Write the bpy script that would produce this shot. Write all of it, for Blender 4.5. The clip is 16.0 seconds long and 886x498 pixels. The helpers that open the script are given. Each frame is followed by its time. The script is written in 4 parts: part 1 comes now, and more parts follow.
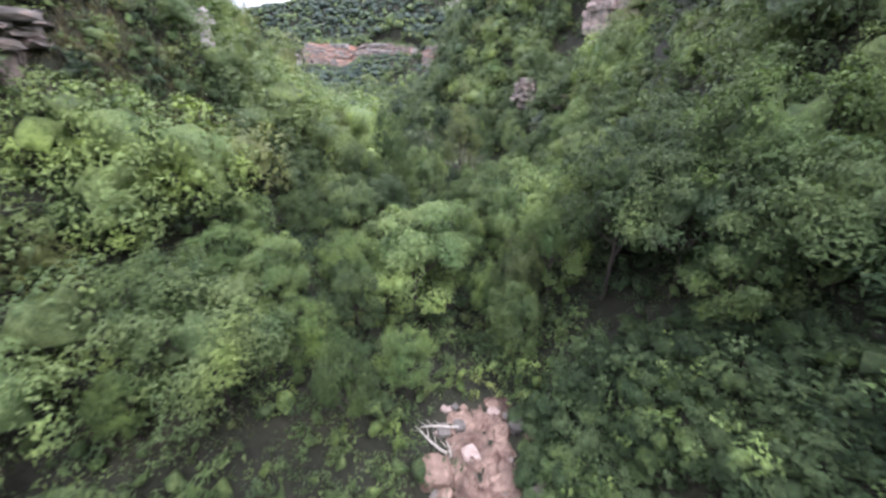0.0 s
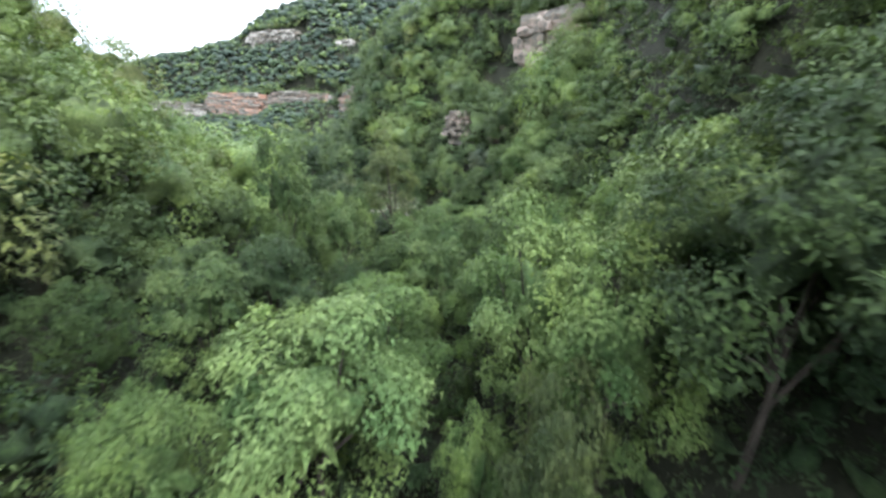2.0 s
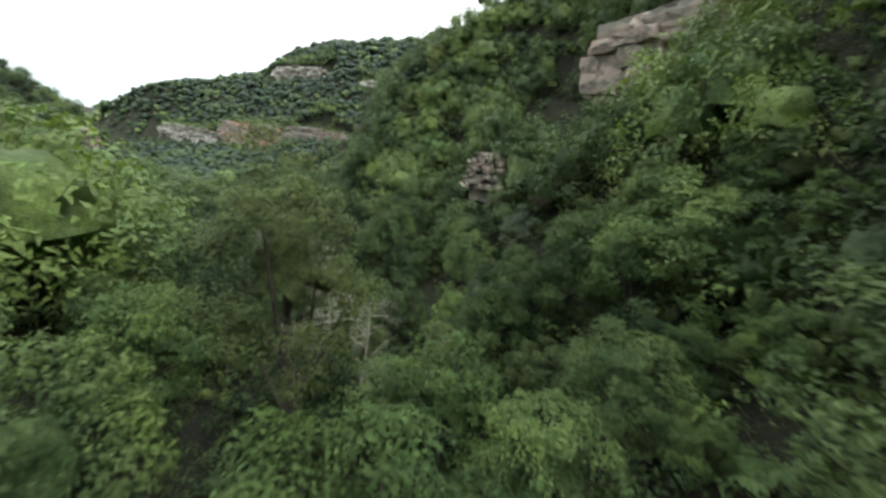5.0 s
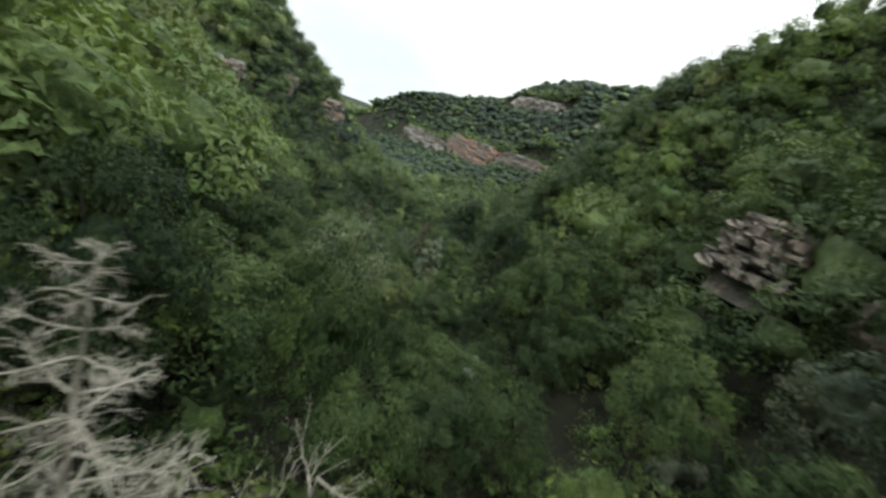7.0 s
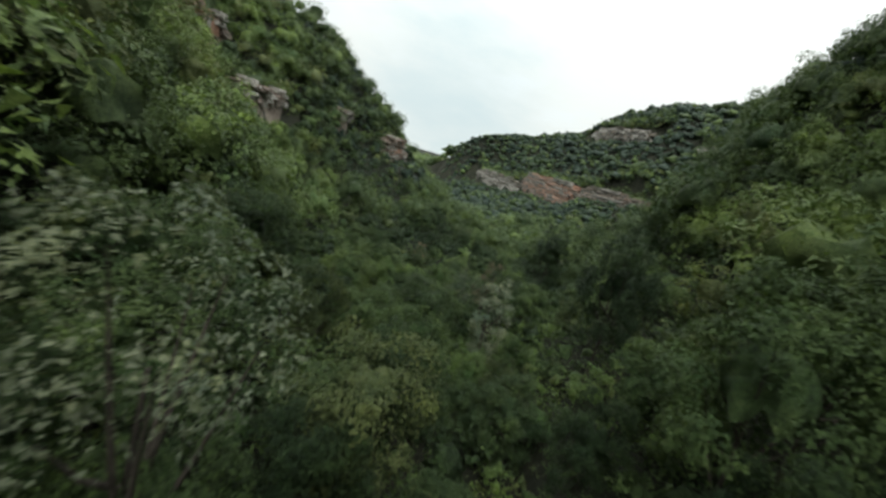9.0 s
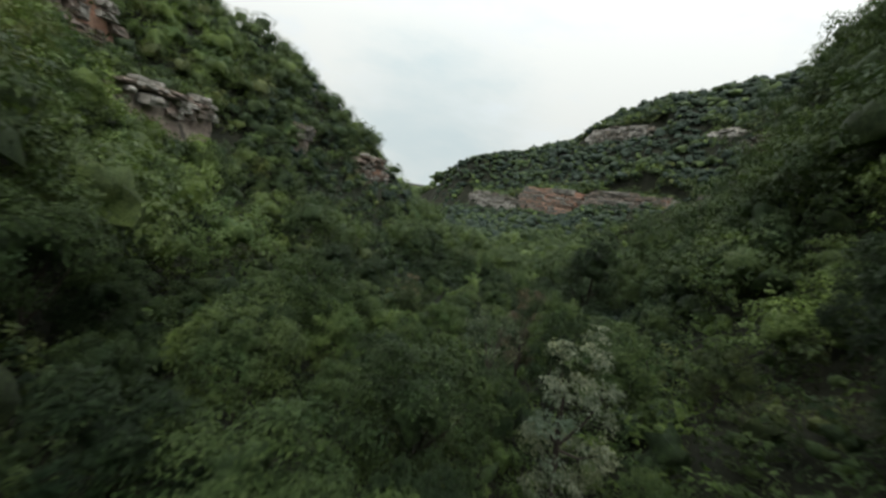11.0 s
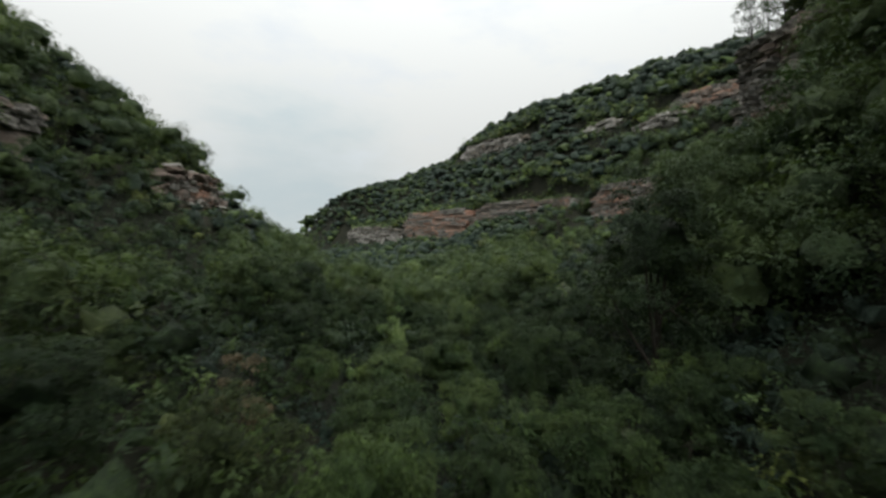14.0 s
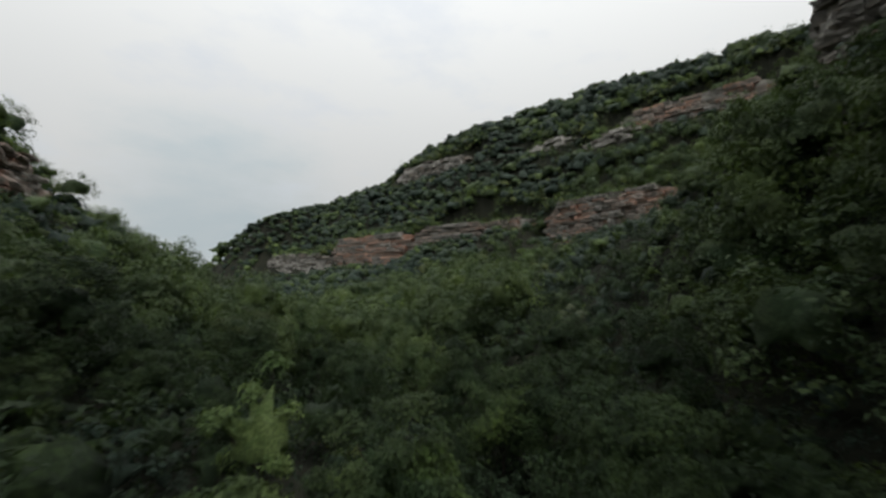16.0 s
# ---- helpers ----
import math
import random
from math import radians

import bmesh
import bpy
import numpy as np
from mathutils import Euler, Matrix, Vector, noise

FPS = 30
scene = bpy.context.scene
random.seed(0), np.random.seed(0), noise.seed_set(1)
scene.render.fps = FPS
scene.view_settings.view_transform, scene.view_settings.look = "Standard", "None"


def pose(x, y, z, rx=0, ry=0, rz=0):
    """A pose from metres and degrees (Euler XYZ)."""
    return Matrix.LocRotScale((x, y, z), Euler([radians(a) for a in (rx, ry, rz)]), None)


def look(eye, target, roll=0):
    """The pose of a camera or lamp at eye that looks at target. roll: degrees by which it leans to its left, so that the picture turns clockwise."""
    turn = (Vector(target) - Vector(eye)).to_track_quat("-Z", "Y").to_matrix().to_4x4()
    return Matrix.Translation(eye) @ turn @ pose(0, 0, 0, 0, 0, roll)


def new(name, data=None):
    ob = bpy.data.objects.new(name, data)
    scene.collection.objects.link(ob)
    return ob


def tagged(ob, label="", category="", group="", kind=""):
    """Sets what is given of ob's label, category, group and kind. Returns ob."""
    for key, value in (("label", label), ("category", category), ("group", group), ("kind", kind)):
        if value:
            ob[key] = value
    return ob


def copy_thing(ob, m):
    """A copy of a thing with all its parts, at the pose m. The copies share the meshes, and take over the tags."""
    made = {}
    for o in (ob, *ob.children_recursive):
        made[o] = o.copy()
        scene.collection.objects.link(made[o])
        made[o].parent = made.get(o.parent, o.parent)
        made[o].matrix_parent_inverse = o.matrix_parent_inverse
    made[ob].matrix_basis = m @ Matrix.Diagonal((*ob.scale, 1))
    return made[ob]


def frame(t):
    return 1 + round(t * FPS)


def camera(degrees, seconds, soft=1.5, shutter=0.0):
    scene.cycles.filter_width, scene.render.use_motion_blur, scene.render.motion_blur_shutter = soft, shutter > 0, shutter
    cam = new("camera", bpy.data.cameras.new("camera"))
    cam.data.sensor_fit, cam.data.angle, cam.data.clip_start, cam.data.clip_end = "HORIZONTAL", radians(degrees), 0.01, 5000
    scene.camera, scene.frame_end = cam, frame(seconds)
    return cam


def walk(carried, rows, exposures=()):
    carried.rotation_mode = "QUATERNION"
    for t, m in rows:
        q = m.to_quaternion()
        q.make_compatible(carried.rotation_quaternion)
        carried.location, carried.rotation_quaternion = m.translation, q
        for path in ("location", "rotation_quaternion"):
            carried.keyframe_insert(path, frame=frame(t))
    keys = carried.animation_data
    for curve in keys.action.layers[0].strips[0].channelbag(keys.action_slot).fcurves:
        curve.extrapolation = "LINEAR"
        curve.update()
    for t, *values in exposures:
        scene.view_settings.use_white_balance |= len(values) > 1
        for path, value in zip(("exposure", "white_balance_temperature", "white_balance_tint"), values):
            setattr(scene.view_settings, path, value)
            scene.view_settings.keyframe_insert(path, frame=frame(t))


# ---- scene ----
# camera and its flight
cam = camera(94.0, 16.0, 2.7, 0.4)
METRES, EYE, TILT, LEAN, TURN = 160.0, 30.0, -28.0, 0.0, 0.0
ROWS = [
    (0.0, 0.0, 0.0, 0.0, -0.0, 0.0, -0.0),
    (0.5, -0.0014, 0.0237, 0.0038, -2.62, 1.25, 1.38),
    (1.0, -0.0016, 0.0492, 0.0087, -5.31, 2.59, 3.19),
    (1.5, -0.0005, 0.0763, 0.0148, -7.55, 4.25, 4.52),
    (2.0, 0.0022, 0.1046, 0.0219, -9.12, 5.85, 5.25),
    (2.5, 0.0063, 0.1336, 0.03, -10.26, 7.17, 5.52),
    (3.0, 0.0117, 0.163, 0.0386, -11.35, 8.54, 5.65),
    (3.5, 0.018, 0.1932, 0.0497, -11.6, 11.6, 3.66),
    (6.0, 0.0471, 0.3358, 0.1057, -3.6, 14.25, -13.39),
    (6.5, 0.0504, 0.3662, 0.1151, 3.5, 14.57, -22.54),
    (7.0, 0.0506, 0.3965, 0.1237, 10.46, 13.89, -28.73),
    (7.5, 0.0472, 0.4254, 0.1313, 15.44, 13.54, -31.15),
    (8.0, 0.0405, 0.4547, 0.1386, 18.75, 13.45, -31.46),
    (8.5, 0.0309, 0.4838, 0.1457, 21.1, 13.81, -31.04),
    (11.0, -0.0429, 0.6202, 0.1798, 25.12, 17.7, -22.88),
    (11.5, -0.0615, 0.6478, 0.1863, 24.16, 18.68, -20.76),
    (12.0, -0.0799, 0.6749, 0.1931, 23.01, 20.1, -18.67),
    (12.5, -0.097, 0.7016, 0.2004, 21.17, 21.88, -15.76),
    (13.0, -0.1133, 0.7286, 0.2084, 18.97, 23.48, -12.97),
    (13.5, -0.1281, 0.756, 0.2167, 16.68, 24.89, -10.42),
    (14.0, -0.1414, 0.7841, 0.2256, 13.64, 26.59, -7.47),
    (14.5, -0.1532, 0.8133, 0.2356, 11.36, 28.24, -5.93),
    (15.0, -0.1634, 0.8422, 0.246, 9.05, 29.53, -4.41),
    (15.5, -0.1719, 0.8715, 0.2566, 6.93, 30.82, -3.7),
    (16.0, -0.1789, 0.9016, 0.2681, 5.54, 32.16, -3.17),
]
EXPOSURES = [(0.0, 1.98, 5820, 30), (1.0, 2.32, 5680, 24), (2.0, 2.05, 5880, 11), (3.0, 1.84, 6050, 7), (3.7, 1.35, 6300, 4), (6.0, 1.06, 6350, 6), (7.5, 0.56, 6420, 5), (8.5, 0.42, 6450, 4), (11.0, 0.15, 6500, 6), (13.0, 0.08, 6480, 7), (16.0, -0.32, 6450, 10)]
walk(cam, [(t, pose(0, 0, EYE, TILT, LEAN, TURN) @ pose(METRES * x, METRES * y, METRES * z, 90 + pitch, roll, yaw)) for t, x, y, z, yaw, pitch, roll in ROWS], EXPOSURES)

# overcast sky and a weak, wide sun behind the cloud
SUN_UP, SUN_ROUND = radians(55), radians(150)
world = bpy.data.worlds.new("sky")
scene.world = world
world.use_nodes = True
wn, wl = world.node_tree.nodes, world.node_tree.links
wn.clear()
sky = wn.new("ShaderNodeTexSky")
sky.sky_type, sky.sun_disc, sky.sun_elevation, sky.sun_rotation = "NISHITA", False, SUN_UP, SUN_ROUND
dim = wn.new("ShaderNodeMix")
dim.data_type, dim.blend_type = "RGBA", "MULTIPLY"
dim.inputs[0].default_value, dim.inputs[7].default_value = 1.0, (0.24, 0.24, 0.24, 1)
cloud = wn.new("ShaderNodeTexNoise")
cloud.inputs["Scale"].default_value, cloud.inputs["Detail"].default_value, cloud.inputs["Roughness"].default_value = 3.2, 7.0, 0.6
# cloud drawn out along the horizon
level = wn.new("ShaderNodeMapping")
level.inputs["Scale"].default_value = (1.0, 1.0, 2.6)
cover = wn.new("ShaderNodeMapRange")
cover.inputs[1].default_value, cover.inputs[2].default_value, cover.inputs[3].default_value, cover.inputs[4].default_value = 0.30, 0.47, 0.86, 1.0
deck = wn.new("ShaderNodeMix")
deck.data_type = "RGBA"
deck.inputs[7].default_value = (0.92, 0.935, 0.925, 1)
# the cloud thins to a pale blue gap low over the lower end of the gorge
GAP = Vector((-0.56, 0.82, 0.13)).normalized()
toward = wn.new("ShaderNodeVectorMath")
toward.operation = "DOT_PRODUCT"
toward.inputs[1].default_value = GAP
fray = wn.new("ShaderNodeMath")
fray.operation = "MULTIPLY_ADD"
fray.inputs[1].default_value = 0.10
thin = wn.new("ShaderNodeMapRange")
thin.interpolation_type = "SMOOTHSTEP"
thin.inputs[1].default_value, thin.inputs[2].default_value, thin.inputs[3].default_value, thin.inputs[4].default_value = 1.005, 1.07, 0.0, 0.8
pale = wn.new("ShaderNodeMix")
pale.data_type = "RGBA"
pale.inputs[7].default_value = (0.64, 0.76, 0.81, 1)
# an overcast sky is brighter overhead than at the horizon
way = wn.new("ShaderNodeTexCoord")
split = wn.new("ShaderNodeSeparateXYZ")
rise = wn.new("ShaderNodeMapRange")
rise.inputs[1].default_value, rise.inputs[2].default_value, rise.inputs[3].default_value, rise.inputs[4].default_value = 0.0, 1.0, 0.77, 2.25
square = wn.new("ShaderNodeMath")
square.operation = "POWER"
square.inputs[1].default_value = 1.9
back = wn.new("ShaderNodeBackground")
wl.new(way.outputs["Generated"], split.inputs[0])
wl.new(split.outputs[2], square.inputs[0])
wl.new(square.outputs[0], rise.inputs[0])
wl.new(rise.outputs[0], back.inputs[1])
out = wn.new("ShaderNodeOutputWorld")
wl.new(sky.outputs[0], dim.inputs[6])
wl.new(cloud.outputs[0], cover.inputs[0])
wl.new(cover.outputs[0], deck.inputs[0])
wl.new(dim.outputs[2], deck.inputs[6])
wl.new(way.outputs["Generated"], level.inputs[0])
wl.new(level.outputs[0], cloud.inputs["Vector"])
wl.new(way.outputs["Generated"], toward.inputs[0])
wl.new(cloud.outputs[0], fray.inputs[0])
wl.new(toward.outputs["Value"], fray.inputs[2])
wl.new(fray.outputs[0], thin.inputs[0])
wl.new(thin.outputs[0], pale.inputs[0])
wl.new(deck.outputs[2], pale.inputs[6])
wl.new(pale.outputs[2], back.inputs[0])
wl.new(back.outputs[0], out.inputs[0])
sun = new("sun", bpy.data.lights.new("sun", "SUN"))
sun.data.energy, sun.data.angle, sun.data.color = 1.45, radians(16), (1.0, 0.96, 0.9)
sun.matrix_world = look((0, 0, 300), (-math.sin(SUN_ROUND) * 100, -math.cos(SUN_ROUND) * 100, 300 - 100 * math.tan(SUN_UP)))


# materials
def nodes_of(name):
    m = bpy.data.materials.new(name)
    m.use_nodes = True
    n, l = m.node_tree.nodes, m.node_tree.links
    n.clear()
    return m, n, l


def ramp(n, stops):
    r = n.new("ShaderNodeValToRGB")
    r.color_ramp.elements[0].position, r.color_ramp.elements[0].color = stops[0][0], (*stops[0][1], 1)
    r.color_ramp.elements[1].position, r.color_ramp.elements[1].color = stops[-1][0], (*stops[-1][1], 1)
    for p, c in stops[1:-1]:
        r.color_ramp.elements.new(p).color = (*c, 1)
    return r


def noise_at(n, l, scale, detail=3.0, rough=0.55, squeeze=None):
    t = n.new("ShaderNodeTexCoord")
    x = n.new("ShaderNodeTexNoise")
    x.inputs["Scale"].default_value, x.inputs["Detail"].default_value, x.inputs["Roughness"].default_value = scale, detail, rough
    if squeeze:
        k = n.new("ShaderNodeMapping")
        k.inputs["Scale"].default_value = squeeze
        l.new(t.outputs["Object"], k.inputs[0])
        l.new(k.outputs[0], x.inputs["Vector"])
    else:
        l.new(t.outputs["Object"], x.inputs["Vector"])
    return x


def mixed(n, l, kind, fac, a, b):
    m = n.new("ShaderNodeMix")
    m.data_type, m.blend_type = "RGBA", kind
    for slot, v in ((0, fac), (6, a), (7, b)):
        if hasattr(v, "links"):
            l.new(v, m.inputs[slot])
        else:
            m.inputs[slot].default_value = v if slot == 0 else (*v, 1)
    return m.outputs[2]


def leaf_material(name, dark, mid, light, patch=0.22, gloss=0.5):
    """Leaves: hue drifts from tree to tree and from spray to spray, and some light comes through them."""
    m, n, l = nodes_of(name)
    fine = noise_at(n, l, 2.6, 2.0)
    wide = noise_at(n, l, patch, 2.0)
    tree = n.new("ShaderNodeObjectInfo")
    add = n.new("ShaderNodeMath")
    add.operation = "ADD"
    half = n.new("ShaderNodeMath")
    half.operation = "MULTIPLY_ADD"
    half.inputs[1].default_value, half.inputs[2].default_value = 0.40, -0.20
    l.new(tree.outputs["Random"], half.inputs[0])
    l.new(fine.outputs[0], add.inputs[0])
    l.new(half.outputs[0], add.inputs[1])
    c = ramp(n, [(0.28, dark), (0.5, mid), (0.74, light)])
    l.new(add.outputs[0], c.inputs[0])
    hue = ramp(n, [(0.3, (0.55, 0.68, 0.70)), (0.5, (1, 1, 1)), (0.7, (1.36, 1.36, 0.95))])
    l.new(wide.outputs[0], hue.inputs[0])
    col = mixed(n, l, "MULTIPLY", 1.0, c.outputs[0], hue.outputs[0])
    vein = noise_at(n, l, 11.0, 1.0)
    each = ramp(n, [(0.34, (0.70, 0.71, 0.70)), (0.66, (1.26, 1.25, 1.25))])
    l.new(vein.outputs[0], each.inputs[0])
    col = mixed(n, l, "MULTIPLY", 1.0, col, each.outputs[0])
    p = n.new("ShaderNodeBsdfPrincipled")
    p.inputs["Roughness"].default_value = gloss
    p.inputs["Specular IOR Level"].default_value = 0.22
    l.new(col, p.inputs["Base Color"])
    clump = noise_at(n, l, 3.4, 6.0, 0.85)
    k = n.new("ShaderNodeBump")
    k.inputs["Strength"].default_value, k.inputs["Distance"].default_value = 0.7, 0.4
    l.new(clump.outputs[0], k.inputs["Height"])
    l.new(k.outputs[0], p.inputs["Normal"])
    t = n.new("ShaderNodeBsdfTranslucent")
    l.new(mixed(n, l, "MULTIPLY", 1.0, col, (1.25, 1.3, 0.7)), t.inputs[0])
    mx = n.new("ShaderNodeMixShader")
    mx.inputs[0].default_value = 0.22
    l.new(p.outputs[0], mx.inputs[1])
    l.new(t.outputs[0], mx.inputs[2])
    o = n.new("ShaderNodeOutputMaterial")
    l.new(mx.outputs[0], o.inputs[0])
    return m


def rough_material(name, stops, scale, fine_scale, bump=0.4, rough=0.85, squeeze=None, spots=None):
    """Stone, soil, bark: a wide stain and a fine grain, a little colour from piece to piece, and relief."""
    m, n, l = nodes_of(name)
    wide = noise_at(n, l, scale, 4.0, 0.6, squeeze)
    fine = noise_at(n, l, fine_scale, 6.0, 0.65)
    piece = n.new("ShaderNodeObjectInfo")
    a = n.new("ShaderNodeMath")
    a.operation = "MULTIPLY_ADD"
    a.inputs[1].default_value, a.inputs[2].default_value = 0.22, -0.11
    l.new(piece.outputs["Random"], a.inputs[0])
    b = n.new("ShaderNodeMath")
    b.operation = "ADD"
    l.new(a.outputs[0], b.inputs[0])
    l.new(wide.outputs[0], b.inputs[1])
    c = ramp(n, stops)
    l.new(b.outputs[0], c.inputs[0])
    g = ramp(n, [(0.3, (0.62, 0.62, 0.62)), (0.7, (1.25, 1.25, 1.25))])
    l.new(fine.outputs[0], g.inputs[0])
    col = mixed(n, l, "MULTIPLY", 1.0, c.outputs[0], g.outputs[0])
    if spots:
        s = noise_at(n, l, spots[0], 5.0, 0.6)
        r = ramp(n, [(spots[1], (0, 0, 0)), (spots[1] + 0.08, (1, 1, 1))])
        l.new(s.outputs[0], r.inputs[0])
        col = mixed(n, l, "MIX", r.outputs[0], col, spots[2])
    p = n.new("ShaderNodeBsdfPrincipled")
    p.inputs["Roughness"].default_value = rough
    p.inputs["Specular IOR Level"].default_value = 0.25
    l.new(col, p.inputs["Base Color"])
    k = n.new("ShaderNodeBump")
    k.inputs["Strength"].default_value, k.inputs["Distance"].default_value = bump, 0.15
    l.new(fine.outputs[0], k.inputs["Height"])
    l.new(k.outputs[0], p.inputs["Normal"])
    o = n.new("ShaderNodeOutputMaterial")
    l.new(p.outputs[0], o.inputs[0])
    return m


LEAF_MID = leaf_material("leaf_mid_green", (0.032, 0.052, 0.018), (0.061, 0.097, 0.032), (0.114, 0.156, 0.059))
LEAF_LIGHT = leaf_material("leaf_light_green", (0.051, 0.083, 0.025), (0.092, 0.144, 0.045), (0.149, 0.207, 0.074))
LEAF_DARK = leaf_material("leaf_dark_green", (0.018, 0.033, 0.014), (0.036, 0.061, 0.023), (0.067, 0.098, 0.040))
LEAF_OLIVE = leaf_material("leaf_olive_green", (0.040, 0.056, 0.021), (0.076, 0.100, 0.036), (0.125, 0.146, 0.060))
LEAF_PALE = leaf_material("leaf_pale_grey_green", (0.09, 0.11, 0.072), (0.165, 0.19, 0.13), (0.28, 0.31, 0.23))
LEAF_SILVER = leaf_material("leaf_silver_green", (0.060, 0.078, 0.050), (0.105, 0.128, 0.082), (0.175, 0.20, 0.14))
LEAF_BROWN = leaf_material("leaf_withered_brown", (0.070, 0.056, 0.036), (0.138, 0.110, 0.070), (0.20, 0.165, 0.11))
# haze of the far ridge and shade of undergrowth put into leaf colour
LEAF_HAZE_SHADE = leaf_material("leaf_haze_shade", (0.020, 0.034, 0.026), (0.028, 0.047, 0.034), (0.041, 0.064, 0.046), 0.05)
LEAF_TONES = [LEAF_MID, LEAF_LIGHT, LEAF_DARK, LEAF_OLIVE, LEAF_HAZE_SHADE]
BARK = rough_material("bark", [(0.3, (0.030, 0.026, 0.022)), (0.7, (0.080, 0.068, 0.056))], 1.5, 14.0, 0.6, 0.9, (3, 3, 0.6))
DEAD_WOOD = rough_material("dead_wood", [(0.3, (0.15, 0.14, 0.115)), (0.7, (0.34, 0.325, 0.275))], 1.5, 16.0, 0.5, 0.85, (3, 3, 0.6))
# soil colour lowered to include the shade under the trees
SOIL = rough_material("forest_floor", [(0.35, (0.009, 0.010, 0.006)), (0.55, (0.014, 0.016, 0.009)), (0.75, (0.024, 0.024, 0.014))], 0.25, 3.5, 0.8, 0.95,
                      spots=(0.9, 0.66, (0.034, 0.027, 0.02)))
STONE_PINK = rough_material("pink_sandstone", [(0.3, (0.12, 0.097, 0.083)), (0.5, (0.22, 0.174, 0.148)), (0.72, (0.32, 0.268, 0.23))], 0.22, 2.6, 1.0, 0.9, (1, 1, 2.6),
                            spots=(0.5, 0.57, (0.085, 0.08, 0.068)))
STONE_STREAM = rough_material("stream_worn_sandstone", [(0.3, (0.080, 0.056, 0.042)), (0.5, (0.160, 0.112, 0.084)), (0.72, (0.30, 0.225, 0.17))], 0.5, 2.6, 1.0, 0.75,
                              spots=(0.7, 0.55, (0.070, 0.043, 0.032)))
STONE_RED = rough_material("red_sandstone", [(0.3, (0.19, 0.110, 0.082)), (0.5, (0.31, 0.175, 0.125)), (0.72, (0.40, 0.275, 0.21))], 0.16, 1.6, 1.0, 0.9, (1, 1, 2.2),
                           spots=(0.25, 0.54, (0.12, 0.105, 0.09)))
STONE_GREY = rough_material("grey_limestone", [(0.3, (0.11, 0.105, 0.095)), (0.5, (0.21, 0.20, 0.18)), (0.72, (0.34, 0.32, 0.285))], 0.3, 2.6, 1.0, 0.9, (1, 1, 2.4),
                            spots=(0.45, 0.56, (0.065, 0.06, 0.052)))
STONE_DARK = rough_material("dark_weathered_stone", [(0.3, (0.055, 0.052, 0.046)), (0.5, (0.105, 0.098, 0.085)), (0.72, (0.17, 0.15, 0.125))], 0.3, 2.6, 1.0, 0.9, (1, 1, 2.4),
                            spots=(0.4, 0.60, (0.22, 0.17, 0.135)))
STONE_WHITE = rough_material("pale_limestone", [(0.3, (0.20, 0.19, 0.17)), (0.5, (0.32, 0.305, 0.28)), (0.72, (0.44, 0.425, 0.395))], 0.4, 2.6, 0.9, 0.9,
                             spots=(0.6, 0.58, (0.13, 0.12, 0.10)))


# the plan of the gorge: the axis of its floor and the rims of its two sides, as x, y, ground height
AXIS = [(2, -80, 15), (2, 0, 11), (2, 20, 8), (3, 45, 6), (8, 72, 1), (6, 88, -1), (-5, 106, -4), (-14, 122, -6), (-22, 142, -9),
        (-24, 165, -11), (-44, 205, -12), (-100, 285, -13), (-180, 370, -12), (-300, 500, -10), (-460, 640, -6)]
LEFT_RIM = [(-66, -80, 66), (-48, 0, 48), (-36, 45, 38), (-46, 75, 31), (-80, 95, 36), (-98, 120, 40), (-102, 145, 35.5), (-104, 168, 35.5),
            (-98, 196, 15), (-150, 245, -4), (-230, 330, -2), (-420, 460, 0), (-600, 600, 10)]
RIGHT_RIM = [(40, -80, 74), (38, 0, 66), (40, 50, 62), (50, 95, 58), (36, 125, 53), (14, 154, 41), (6, 186, 34), (28, 199, 40),
             (54, 222, 50), (60, 252, 62), (12, 320, 77), (-58, 374, 74), (-90, 389, 58), (-130, 406, 49), (-190, 412, 36), (-264, 456, 2), (-420, 600, -4)]

def spline(pts, n=14):
    p = np.array(pts, float)
    p = np.vstack([2 * p[0] - p[1], p, 2 * p[-1] - p[-2]])
    out = []
    for i in range(1, len(p) - 2):
        a, b, c, d = p[i - 1:i + 3]
        for k in range(n):
            t = k / n
            out.append(0.5 * (2 * b + (c - a) * t + (2 * a - 5 * b + 4 * c - d) * t * t + (3 * b - a - 3 * c + d) * t ** 3))
    return np.array(out + [p[-2]])

def near(line, x, y):
    """Distance to a line, the height of its nearest stretch, and the side (left is positive)."""
    dist, high, side = np.empty(len(x)), np.empty(len(x)), np.empty(len(x))
    go = np.gradient(line[:, :2], axis=0)
    for s in range(0, len(x), 20000):
        e = slice(s, s + 20000)
        dx, dy = x[e, None] - line[:, 0], y[e, None] - line[:, 1]
        d2 = dx * dx + dy * dy
        i = d2.argmin(1)
        k = np.arange(len(i))
        dist[e] = np.sqrt(d2[k, i])
        w = 1 / (d2 + 9.0) ** 2
        high[e] = (w * line[:, 2]).sum(1) / w.sum(1)
        side[e] = np.sign(go[i, 0] * dy[k, i] - go[i, 1] * dx[k, i])
    return dist, high, side

AX, LR, RR = spline(AXIS), spline(LEFT_RIM), spline(RIGHT_RIM)

def smooth(a, b, v):
    t = np.clip((v - a) / (b - a), 0, 1)
    return t * t * (3 - 2 * t)

def ripple(x, y):
    return (1.3 * np.sin(x * 0.11 + 1.7 * np.sin(y * 0.045)) * np.sin(y * 0.09 + 0.8)
            + 0.6 * np.sin(x * 0.31 + y * 0.17 + 1.0) * np.sin(y * 0.27 - x * 0.12)
            + 0.25 * np.sin(x * 0.9 + 2 * np.sin(y * 0.5)) * np.sin(y * 0.8 + 0.3))

